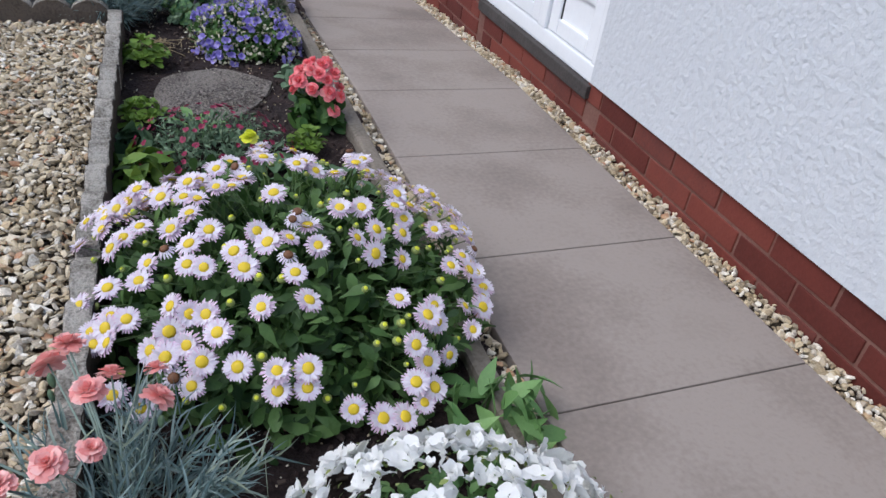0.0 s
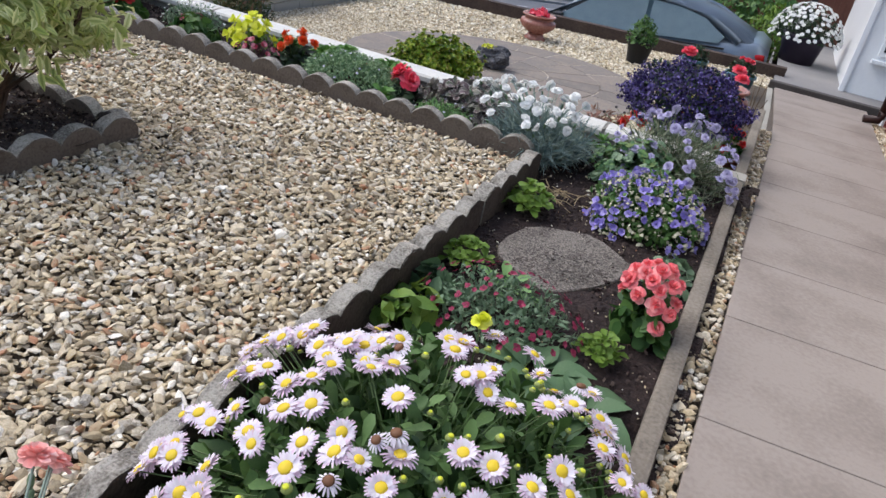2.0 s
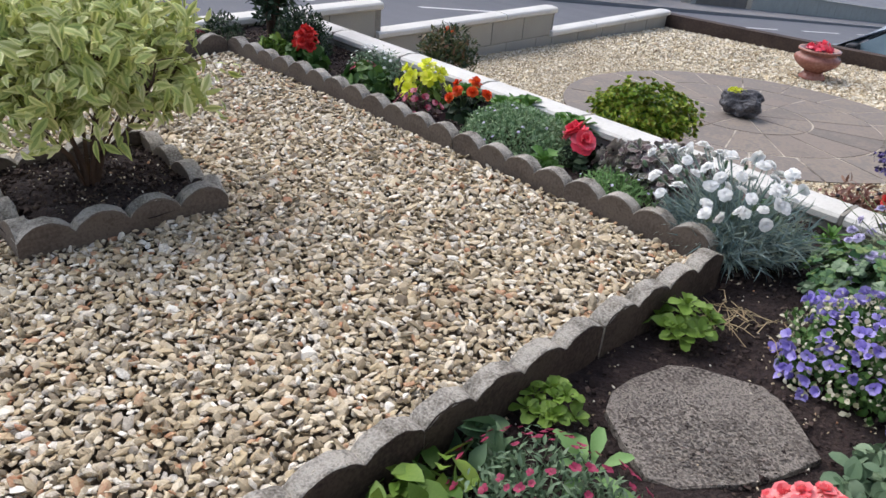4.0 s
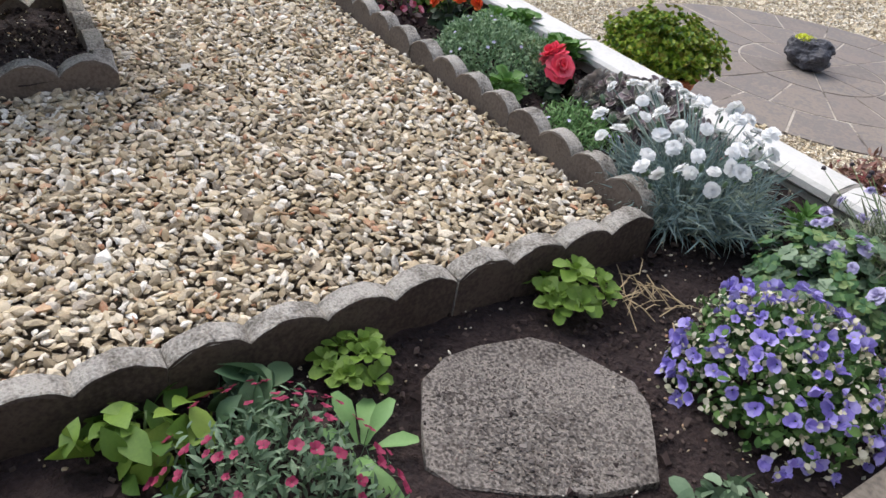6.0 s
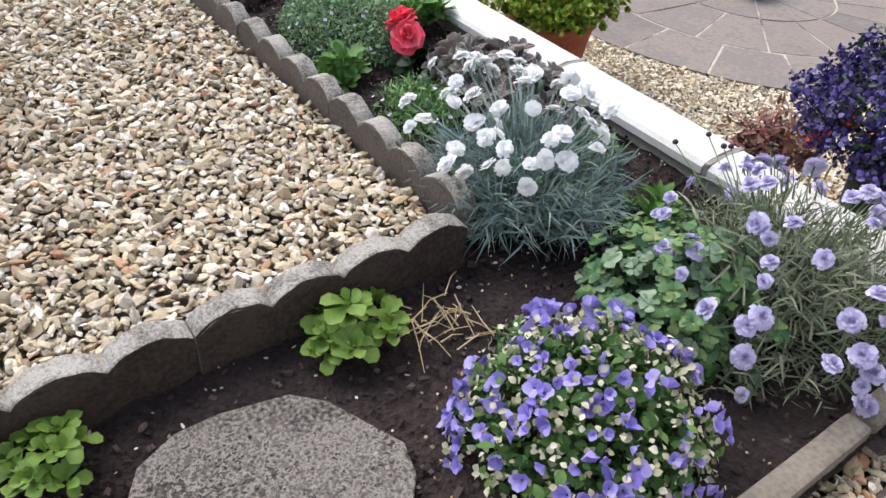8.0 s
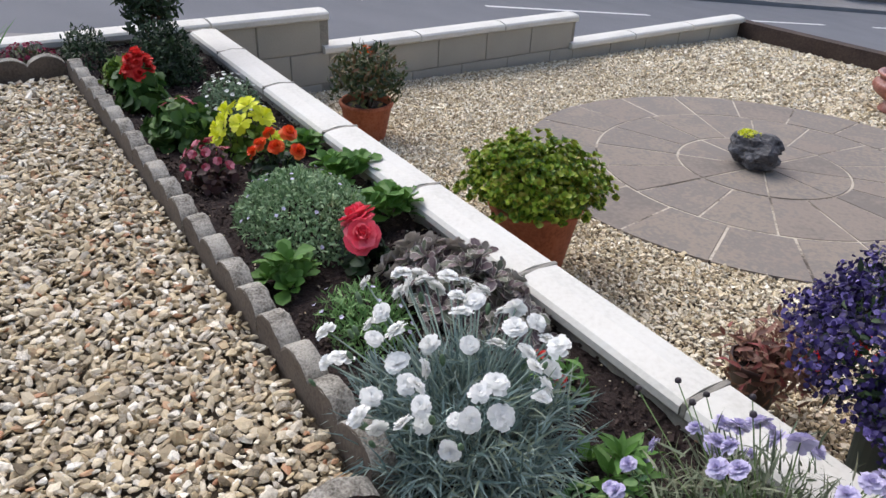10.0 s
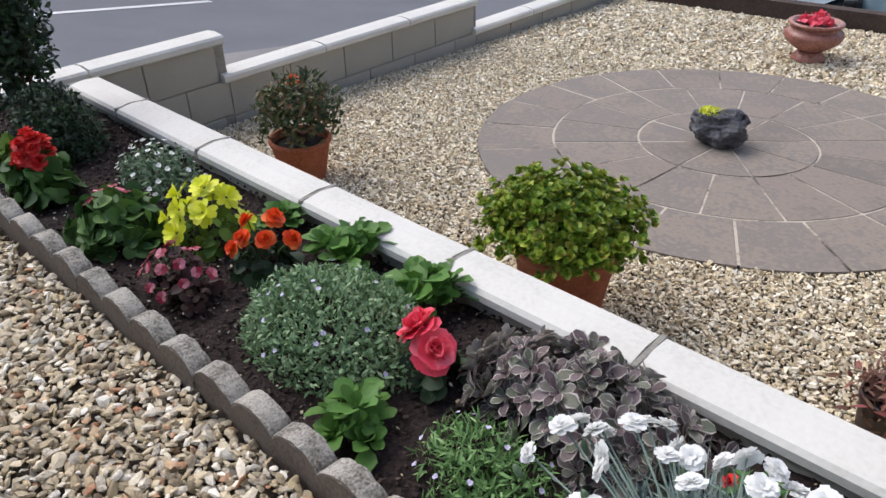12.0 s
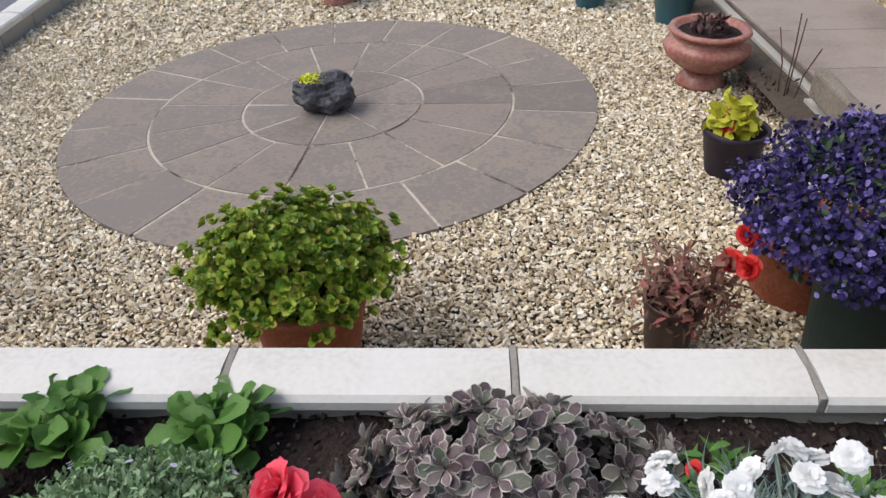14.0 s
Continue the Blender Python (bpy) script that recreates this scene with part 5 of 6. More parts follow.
mound(t, M_BUSH_GREEN, 4000, 0.385, 0.385, 0.27, 0.066, 0.18, "lance", 54, low=-0.6, z0=0.43, inner=0.5, amp=0.5, freq=3.6, up=0.0, name="inner_foliage", out=0.8, wave=0.0, proud=0.0015)


# ---- pots and ornaments in the next garden ----
M_LEAF_GOLD = leafy("golden_leaf", (150, 150, 36), (186, 184, 54), (206, 204, 84))
M_LEAF_NANDINA = leafy("bronze_green_leaf", (38, 52, 30), (60, 78, 44), (92, 96, 58), (116, 84, 60))
M_TUBGREEN = material("dark_green_plastic", [lin(26, 44, 44), lin(36, 58, 56)], rough=0.5, bump=0.1)
M_TUBBLUE = material("blue_green_glaze", [lin(46, 84, 96), lin(60, 102, 112)], rough=0.35, bump=0.1)
M_TUBDARK = material("dark_purple_plastic", [lin(34, 28, 40), lin(48, 40, 54)], rough=0.5, bump=0.05)
M_COMPOST = material("potting_compost", [lin(24, 19, 17), lin(40, 32, 29)], scale=20, fine=120, bump=1.0, depth=0.01)


def pot(name, label, x, y, r, h, mat, rim=0.03, taper=0.72, category="plant pot", seg=40):
    """A thrown flowerpot with rim, wall thickness and compost inside."""
    t = thing(name, label, category, at=pose(x, y, ngz(x, y) - 0.006))
    part("body", lathe([(r * taper * 0.97, 0.0), (r * taper, 0.008), (r * 0.955, h - rim), (r * 1.0, h - rim + 0.004), (r * 1.03, h - rim * 0.5), (r * 1.02, h - 0.004), (r * 0.99, h), (r * 0.92, h), (r * 0.90, h - 0.03), (r * 0.88, h - 0.045)], seg), mat, t, smooth=True)
    part("compost", lathe([(r * 0.5, h - 0.06), (r * 0.89, h - 0.042), (r * 0.6, h - 0.034), (r * 0.1, h - 0.03)], 24), M_COMPOST, t)
    return t


def potted(name, label, category, x, y, h):
    return thing(name, label, category, at=pose(x, y, ngz(x, y) + h - 0.05))


pot("flowerpot", "terracotta pot behind the white wall", -1.15, 4.93, 0.185, 0.30, M_TERRACOTTA)
t = potted("box_bush", "dense glossy green and bronze box bush in a terracotta pot", "bush", -1.17, 4.93, 0.268)
tufted(t, M_LEAF_BOX, 720, 12, 0.275, 0.255, 0.165, 0.026, 0.72, "round", 61, low=-0.18, z0=0.13, inner=0.75, amp=0.45, freq=4.6, up=1.0, rise=0.45, curl=-0.1, fold=0.35)
mound(t, M_LEAF_BOX, 1800, 0.24, 0.22, 0.15, 0.028, 0.65, "round", 63, low=-0.3, z0=0.12, inner=0.4, amp=0.3, name="inner_foliage")
pot("flowerpot", "terracotta pot by the road wall", -2.80, 5.08, 0.15, 0.22, M_TERRACOTTA)
t = potted("nandina", "dark green bush with bronze tips in a terracotta pot", "bush", -2.80, 5.08, 0.22)
mound(t, M_LEAF_NANDINA, 1500, 0.21, 0.21, 0.20, 0.045, 0.35, "lance", 62, low=-0.5, z0=0.17, inner=0.3, amp=0.3)
mound(t, M_ORANGE, 14, 0.05, 0.05, 0.03, 0.04, 0.35, "lance", 63, z0=0.32, name="young_leaves")
pot("flowerpot", "small brown pot with a drooping plant", -0.10, 4.93, 0.085, 0.20, M_PIPE)
t = potted("bronze_plant", "drooping rusty-leaved plant in a brown pot", "plant", -0.06, 4.96, 0.18)
mound(t, M_LEAF_RUST, 620, 0.16, 0.15, 0.15, 0.045, 0.3, "lance", 64, low=-0.5, z0=0.06, inner=0.2, amp=0.4, up=0.1)
pot("flowerpot", "wide terracotta bowl under the lobelia", 0.39, 5.22, 0.20, 0.24, M_TERRACOTTA, taper=0.8)
pot("plant_tub", "dark green plastic tub by the white wall", 0.42, 4.84, 0.19, 0.38, M_TUBGREEN, taper=0.8)
t = potted("lobelia", "cascading indigo-blue lobelia spilling over its tubs", "lobelia", 0.36, 4.89, 0.37)
mound(t, M_LEAF_DARK, 2600, 0.31, 0.30, 0.24, 0.03, 0.4, "lance", 65, low=-0.45, z0=0.17, inner=0.35)
mound(t, M_LOBELIA, 9000, 0.345, 0.325, 0.245, 0.0155, 0.9, "petal", 66, low=-0.3, z0=0.16, inner=0.7, amp=0.32, name="blossom")
for p in ((-0.05, -0.06, 0.46), (0.22, 0.1, 0.40), (0.25, 0.04, 0.37)):
    put(t, "flower", ROSEF[0], p, (0, -0.2, 1), 0.9)
for p in ((-0.28, 0.02, -0.02), (-0.25, 0.14, 0.0), (-0.2, 0.2, -0.05), (-0.3, 0.1, -0.06)):
    put(t, "flower", REDF[0], p, (-1, -0.6, 0.4), 1.2)
pot("plant_tub", "dark purple plastic tub with yellow leaves", 0.38, 6.00, 0.13, 0.20, M_TUBDARK)
t = potted("coleus", "yellow-leaved plant with red flowers in a dark tub", "plant", 0.36, 6.00, 0.20)
mound(t, M_LEAF_GOLD, 90, 0.11, 0.11, 0.14, 0.06, 0.7, "oval", 67, z0=0.04)
mound(t, M_RED, 40, 0.07, 0.08, 0.05, 0.04, 0.8, "petal", 68, z0=0.05, name="red_flowers")


def urn(x, y, s, label):
    t = thing("urn", label, "urn", at=pose(x, y, ngz(x, y) - 0.004) @ Matrix.Scale(s, 4))
    part("foot", lathe([(0.125, 0.0), (0.125, 0.02), (0.10, 0.05), (0.085, 0.075)], 36), M_URN, t, smooth=True)
    part("bowl", lathe([(0.085, 0.075), (0.13, 0.10), (0.195, 0.15), (0.215, 0.19), (0.205, 0.22), (0.175, 0.235), (0.165, 0.25), (0.18, 0.265), (0.20, 0.275), (0.195, 0.29), (0.165, 0.29), (0.15, 0.25)], 40), M_URN, t, smooth=True)
    part("compost", lathe([(0.08, 0.24), (0.155, 0.262), (0.05, 0.27)], 24), M_COMPOST, t)
    return t


urn(0.50, 6.92, 1.0, "glazed pinkish terracotta urn on the gravel")
mound(potted("urn_plant", "small dark red plant in an urn", "plant", 0.50, 6.92, 0.28), M_LEAF_BRONZE, 120, 0.10, 0.10, 0.09, 0.05, 0.4, "lance", 69, z0=0.03)
urn(-1.61, 8.67, 0.93, "terracotta urn with red flowers by the dark wall")
mound(potted("urn_plant", "red flowering plant in an urn", "plant", -1.61, 8.67, 0.27), M_ROSE, 60, 0.11, 0.11, 0.08, 0.05, 0.8, "petal", 70, z0=0.04)
for x, y, r, h in ((0.12, 8.30, 0.13, 0.24), (0.57, 7.90, 0.14, 0.26)):
    pot("plant_tub", "blue-green glazed tub on the gravel", x, y, r, h, M_TUBBLUE)
    t2 = potted("tub_plant", "dark leafy plant in a blue-green tub", "plant", x, y, h)
    mound(t2, M_LEAF_DARK, 160, 0.13, 0.13, 0.14, 0.05, 0.5, "oval", 71, z0=0.03)
for i, p in enumerate(spots_on(5, 0.1, 0.1, 0.14, 74, 0.4, 0.05)):
    put(t2, "flower", ROSEF[i % 2], p + np.array([0, 0, 0.04]), (p[0], p[1], 0.3), 0.7)
pot("plant_tub", "black plastic tub on the gravel", -0.48, 8.68, 0.14, 0.24, M_SEAL)
mound(potted("tub_plant", "bushy green plant in a black tub", "plant", -0.48, 8.68, 0.22), M_LEAF_MID, 420, 0.17, 0.17, 0.27, 0.05, 0.5, "oval", 75, z0=0.03)
pot("flowerpot", "terracotta pot beside the dark green tub", 0.66, 5.02, 0.115, 0.25, M_TERRACOTTA)
bloomer("begonia", "scarlet begonia in a terracotta pot by the path", "begonia", 0.66, 5.02, M_LEAF_MID, REDF, spots_on(12, 0.09, 0.09, 0.22, 76, 0.3, 0.04), 0.10, 0.10, 0.19, 120, 0.05, seed=76, z=ngz(0.66, 5.02) + 0.21, fscale=0.8)
# dry stalks beside the urn
stalks(potted("dry_stalks", "tall dry brown stalks beside the path edge", "plant", 0.74, 6.45, 0.06), M_TWIG, [(0.05, 0.1, 0.42), (-0.03, 0.16, 0.36), (0.08, -0.05, 0.34), (0.0, 0.05, 0.46)], 0.003)
mound(potted("dead_stems", "dry brown plant beside the urn", "plant", 0.72, 6.6, 0.06), M_LEAF_BRONZE, 300, 0.20, 0.22, 0.16, 0.04, 0.3, "lance", 73, inner=0.1)

# rock with yellow stonecrop on the paved circle
t = thing("rock", "dark slate rock on the paved circle", "rock", at=pose(-1.40, 6.76, ngz(-1.40, 6.76) + 0.014))
bm = bmesh.new()
bmesh.ops.create_icosphere(bm, subdivisions=4, radius=1.0)
for v in bm.verts:
    k = 1 + 0.28 * noise.fractal(v.co * 1.3 + Vector((4, 1, 2)), 1.0, 2.0, 4) + 0.1 * noise.cell(v.co * 3)
    v.co = Vector((v.co.x * 0.145 * k, v.co.y * 0.11 * k, max(0.0, 0.085 + v.co.z * 0.10 * k)))
part("stone", bm, M_ROCK, t)
t = thing("stonecrop", "small yellow-green stonecrop growing on a rock", "plant", at=pose(-1.45, 6.74, ngz(-1.40, 6.76) + 0.17))
mound(t, M_YELLOWPET, 220, 0.075, 0.06, 0.035, 0.016, 0.6, "oval", 72, z0=0.0)
for nm, n, r, h in (("box_bush", 12, 0.16, 0.22), ("bronze_plant", 10, 0.09, 0.14), ("nandina", 10, 0.12, 0.24), ("lobelia", 10, 0.18, 0.25)):
    stalks(scene.objects[nm], M_TWIG, spots_on(n, r, r, h, 60, 0.4, 0.01), 0.004)


# ---- house: bricks of the plinth, door, downpipe, what lies past the path ----
brick = mesh_of("brick", boxed(-0.016, 0.0, 0.0, 0.016, 0.256, 0.076, 0.004), M_BRICK)
half_brick = mesh_of("brick", boxed(-0.016, 0.0, 0.0, 0.016, 0.122, 0.076, 0.004), M_BRICK)


def courses(y0, y1, top, n):
    for c in range(n):
        z = top - 0.087 * (c + 1) + 0.004
        y = y0 + (0.0 if c % 2 else 0.133)
        if not c % 2:
            part("brick", half_brick, None, plinth).matrix_basis = pose(wallx(y0) + 0.031, y0 + 0.004, z, 0, 0, -1.43)
        while y < y1 - 0.05:
            full = y + 0.26 <= y1
            part("brick", brick if full else half_brick, None, plinth).matrix_basis = pose(wallx(y) + 0.031 + random.uniform(-0.002, 0.002), y, z, random.uniform(-0.3, 0.3), 0, -1.43)
            y += 0.267


courses(-0.6, 2.55, 0.141, 3)
courses(3.86, HOUSE_END - 0.01, 0.264, 7)
courses(2.58, 3.83, 0.064, 2)

# dark hall behind the glazed door
bm = bmesh.new()


box(bm, 1.96, 2.0, 0.0, 3.6, 4.3, 0.05)
box(bm, 1.96, 2.0, 2.35, 3.6, 4.3, 2.4)
box(bm, 3.6, 2.0, 0.0, 3.65, 4.3, 2.4)
box(bm, 1.96, 1.95, 0.0, 3.65, 2.0, 2.4)
box(bm, 1.96, 4.3, 0.0, 3.65, 4.35, 2.4)
tagged(part("wall_hall", lean(bm), M_PAVE), "plain grey walls of the hall behind the door", "wall", kind="structure")
bm = boxed(1.73, 2.562, 0.061, 1.95, 3.848, 0.10)
box(bm, 1.694, 2.565, 0.066, 1.74, 3.845, 0.124, 0.006)
tagged(part("door_sill", lean(bm), M_SILL), "dark grey sill under the white door", "door sill", kind="structure")

door = tagged(new("door_1"), "closed white plastic front door with glazed panes", "door", kind="structure")
X0 = 1.722


def dpart(name, mat, *boxes, parent=door, bevel=0.008, label=""):
    bm = bmesh.new()
    for b in boxes:
        box(bm, *b, bevel=bevel)
    return part(name, lean(bm), mat, parent, label)


dpart("door_frame", M_UPVC, (X0, 2.565, 0.125, X0 + 0.07, 3.845, 0.2), (X0, 2.565, 2.12, X0 + 0.07, 3.845, 2.195), (X0, 2.565, 0.2, X0 + 0.07, 2.625, 2.12), (X0, 3.785, 0.2, X0 + 0.07, 3.845, 2.12), (X0 - 0.004, 3.085, 0.2, X0 + 0.07, 3.165, 2.12))


def leaf(name, ya, yb, xo, rail, letter):
    """A glazed leaf: stiles, rails, pane, lower panel and glazing bead."""
    t = dpart(name, M_UPVC, (X0 + xo, ya, 0.205, X0 + xo + 0.055, ya + 0.085, 2.115), (X0 + xo, yb - 0.085, 0.205, X0 + xo + 0.055, yb, 2.115), (X0 + xo, ya + 0.085, 0.205, X0 + xo + 0.055, yb - 0.085, 0.275), (X0 + xo, ya + 0.085, rail - 0.04, X0 + xo + 0.055, yb - 0.085, rail + 0.04), (X0 + xo, ya + 0.085, 2.03, X0 + xo + 0.055, yb - 0.085, 2.115))
    dpart("seal", M_SEAL, (X0 + xo + 0.012, ya + 0.08, rail + 0.036, X0 + xo + 0.02, ya + 0.092, 2.035), (X0 + xo + 0.012, yb - 0.092, rail + 0.036, X0 + xo + 0.02, yb - 0.08, 2.035), (X0 + xo + 0.012, ya + 0.085, rail + 0.034, X0 + xo + 0.02, yb - 0.085, rail + 0.046), parent=t, bevel=0)
    g = dpart("pane", M_GLASS, (X0 + xo + 0.022, ya + 0.083, rail + 0.03, X0 + xo + 0.032, yb - 0.083, 2.035), parent=t, bevel=0)
    g.visible_shadow = False
    dpart("panel", M_UPVC, (X0 + xo + 0.016, ya + 0.083, 0.27, X0 + xo + 0.04, yb - 0.083, rail - 0.035), parent=t, bevel=0.004)
    dpart("panel_gap", M_SEAL, (X0 + xo + 0.010, ya + 0.084, 0.274, X0 + xo + 0.018, ya + 0.09, rail - 0.038), (X0 + xo + 0.010, yb - 0.09, 0.274, X0 + xo + 0.018, yb - 0.084, rail - 0.038), parent=t, bevel=0)
    if letter:
        p = dpart("letterplate", M_BRASS, (X0 + xo - 0.004, 3.34, 0.318, X0 + xo + 0.017, 3.58, 0.396), parent=t, bevel=0.006, label="brass letterplate")
        dpart("flap", M_BRASS, (X0 + xo - 0.009, 3.365, 0.334, X0 + xo - 0.001, 3.555, 0.38), parent=p, bevel=0.003)
    return t


leaf("door_leaf", 3.17, 3.78, 0.005, 0.465, True)
leaf("side_light", 2.63, 3.08, 0.012, 0.45, False)

# brown downpipe at the corner of the house
t = thing("downpipe", "dark brown plastic downpipe at the house corner", "downpipe")
px, py = wallx(8.02) - 0.045, 8.02
part("pipe", tube(bmesh.new(), [(px, py, pathz(8.0) + 0.06), (px, py, 2.0), (px, py, 3.1)], 0.034, 0.034, 14), M_PIPE, t, smooth=True)
part("shoe", tube(bmesh.new(), [(px + 0.005, py, pathz(8.0) + 0.12), (px - 0.01, py, pathz(8.0) + 0.045), (px - 0.13, py - 0.01, pathz(8.0) + 0.03)], 0.04, 0.034, 14), M_PIPE, t, smooth=True)
for z in (0.5, 1.6):
    part("bracket", boxed(px - 0.045, py - 0.025, z, px + 0.05, py + 0.025, z + 0.03, 0.004), M_PIPE, t)

# kerb at the end of the path and the next house's forecourt
tagged(part("kerb", boxed(0.85, END_Y, -0.6, 1.95, END_Y + 0.10, pathz(END_Y) + 0.05, 0.012), M_SILL), "dark grey concrete kerb across the end of the path", "kerb", kind="structure")
bm = bmesh.new()
box(bm, 0.90, END_Y + 0.10, -0.9, 4.0, 16.0, -0.42)
box(bm, wallx(8.2), HOUSE_END, -0.9, 4.0, END_Y + 0.1, -0.42)
tagged(part("pavement_forecourt", bm, M_PAVE), "grey paved forecourt of the next house", "pavement", kind="structure")
# side of the path towards the next garden
bm = bmesh.new()
box(bm, 0.80, 4.56, -0.9, 0.865, 6.4, -0.14, 0.005)
box(bm, 0.85, 6.4, -0.9, 0.90, END_Y, -0.27, 0.005)
for v in bm.verts:
    if v.co.z > -0.5:
        v.co.z = pathz(v.co.y) - 0.02
tagged(part("wall_path_side", bm, M_BLOCK), "grey concrete edge holding up the path", "wall", kind="structure")
bm = bmesh.new()
box(bm, wallx(8) + 0.25, -3.0, -0.5, 6.0, HOUSE_END - 0.02, -0.02)
tagged(part("floor_house", bm, M_PAVE), "plain floor slab of the house", "floor", kind="structure")
bm = boxed(wallx(8.15) + 0.0, HOUSE_END, -0.55, 6.0, HOUSE_END + 0.2, 3.2)
tagged(part("wall_house_end", bm, M_RENDER), "white rendered end wall of the house", "wall", kind="structure")
bm = boxed(1.5, -3.2, 3.2, 6.2, HOUSE_END + 0.3, 3.3)
tagged(part("roof_house", bm, M_PAVE), "plain roof slab of the house", "roof", kind="structure")
bm = boxed(5.9, -3.0, 0, 6.0, HOUSE_END, 3.2)
box(bm, wallx(-3) + 0.25, -3.1, 0, 6.0, -3.0, 3.2)
tagged(part("wall_house_back", bm, M_RENDER), "plain outer walls closing the house", "wall", kind="structure")

bm = boxed(-3.9, -3.3, -1.0, wallx(-3), -3.1, 1.0)
tagged(part("wall_garden_end", bm, M_BLOCK), "plain grey block wall closing the garden", "wall", kind="structure")

# porch of the next house
porch = thing("porch", "white porch of the next house with a narrow window", "porch", kind="structure")
part("wall", boxed(1.60, 9.85, -0.6, 4.0, 12.6, 2.6, 0.01), M_UPVC, porch)
part("window_frame", boxed(1.80, 9.82, 0.02, 2.06, 9.86, 1.2, 0.008), M_UPVC, porch)
part("pane", boxed(1.84, 9.812, 0.07, 2.02, 9.825, 1.15), M_SEAL, porch)
part("corner_post", boxed(1.575, 9.82, -0.45, 1.63, 9.90, 2.4, 0.006), M_UPVC, porch)
part("window_sill", boxed(1.76, 9.76, -0.06, 2.05, 9.86, -0.02, 0.006), M_UPVC, porch)
M_FENCE = material("red_brown_timber", [lin(88, 54, 44), lin(110, 72, 58)], scale=4, fine=60, bump=0.4)
t = thing("fence", "red-brown boarded fence beside the porch", "fence", kind="structure")
for k in range(5):
    part("board", boxed(1.22 + 0.085 * k, 13.0, -0.5, 1.30 + 0.085 * k, 13.03, 1.4, 0.004), M_FENCE, t)
part("post", boxed(1.08, 12.97, -0.5, 1.18, 13.07, 1.5, 0.006), M_SEAL, t)
# great pot of white daisies by the porch
t = thing("planter", "dark planter beside the porch", "plant pot", at=pose(1.10, 11.0, -0.42))
part("body", lathe([(0.2, 0), (0.26, 0.3), (0.27, 0.33), (0.24, 0.33), (0.23, 0.28)], 28), M_TUBDARK, t, smooth=True)
t = thing("daisy_bush", "rounded bush covered in white daisies in a planter", "daisies", at=pose(1.10, 11.0, -0.14))
mound(t, M_LEAF_DARK, 900, 0.40, 0.36, 0.40, 0.06, 0.4, "oval", 91, inner=0.3)
for i, p in enumerate(spots_on(210, 0.43, 0.39, 0.43, 92, 0.0, 0.035)):
    put(t, "flower", WHITEF[i % 3], p, (p[0], p[1], 0.3), 1.15)
mound(thing("shrub", "yellow-green shrub beside the drive", "shrub", at=pose(0.72, 12.2, -0.6)), M_LEAF_LIME, 700, 0.35, 0.35, 0.75, 0.07, 0.5, "oval", 93)


# ---- drive with a parked car ----
def drivez(x):
    return -1.36 + 0.09 * (x + 0.2)


bm = bmesh.new()
quad(bm, [(-5.6, NEXT_Y + 0.12, drivez(-5.6)), (0.9, NEXT_Y + 0.12, drivez(0.9)), (0.9, 16.0, drivez(0.9) - 0.2), (-5.6, 16.0, drivez(-5.6) - 0.2)])
quad(bm, [(0.9, NEXT_Y, drivez(0.9) - 0.4), (0.9, 16.0, drivez(0.9) - 0.4), (0.9, 16.0, -0.42), (0.9, NEXT_Y, -0.42)])
tagged(part("pavement_drive", bm, M_PAVE), "grey sloping drive of the next house", "pavement", kind="structure")
M_CAR = material("blue_grey_metallic_paint", [lin(112, 124, 138), lin(124, 136, 148)], rough=0.28, metal=0.4, bump=0, spec=0.5)
M_CARGLASS = material("tinted_car_glass", [lin(138, 160, 170), lin(154, 174, 182)], rough=0.08, bump=0, spec=0.6)
M_TYRE = material("black_rubber", [lin(24, 24, 25), lin(36, 36, 37)], rough=0.9, bump=0.2)
M_LAMP = material("red_lamp_glass", [lin(150, 20, 24), lin(180, 34, 36)], rough=0.15, bump=0)


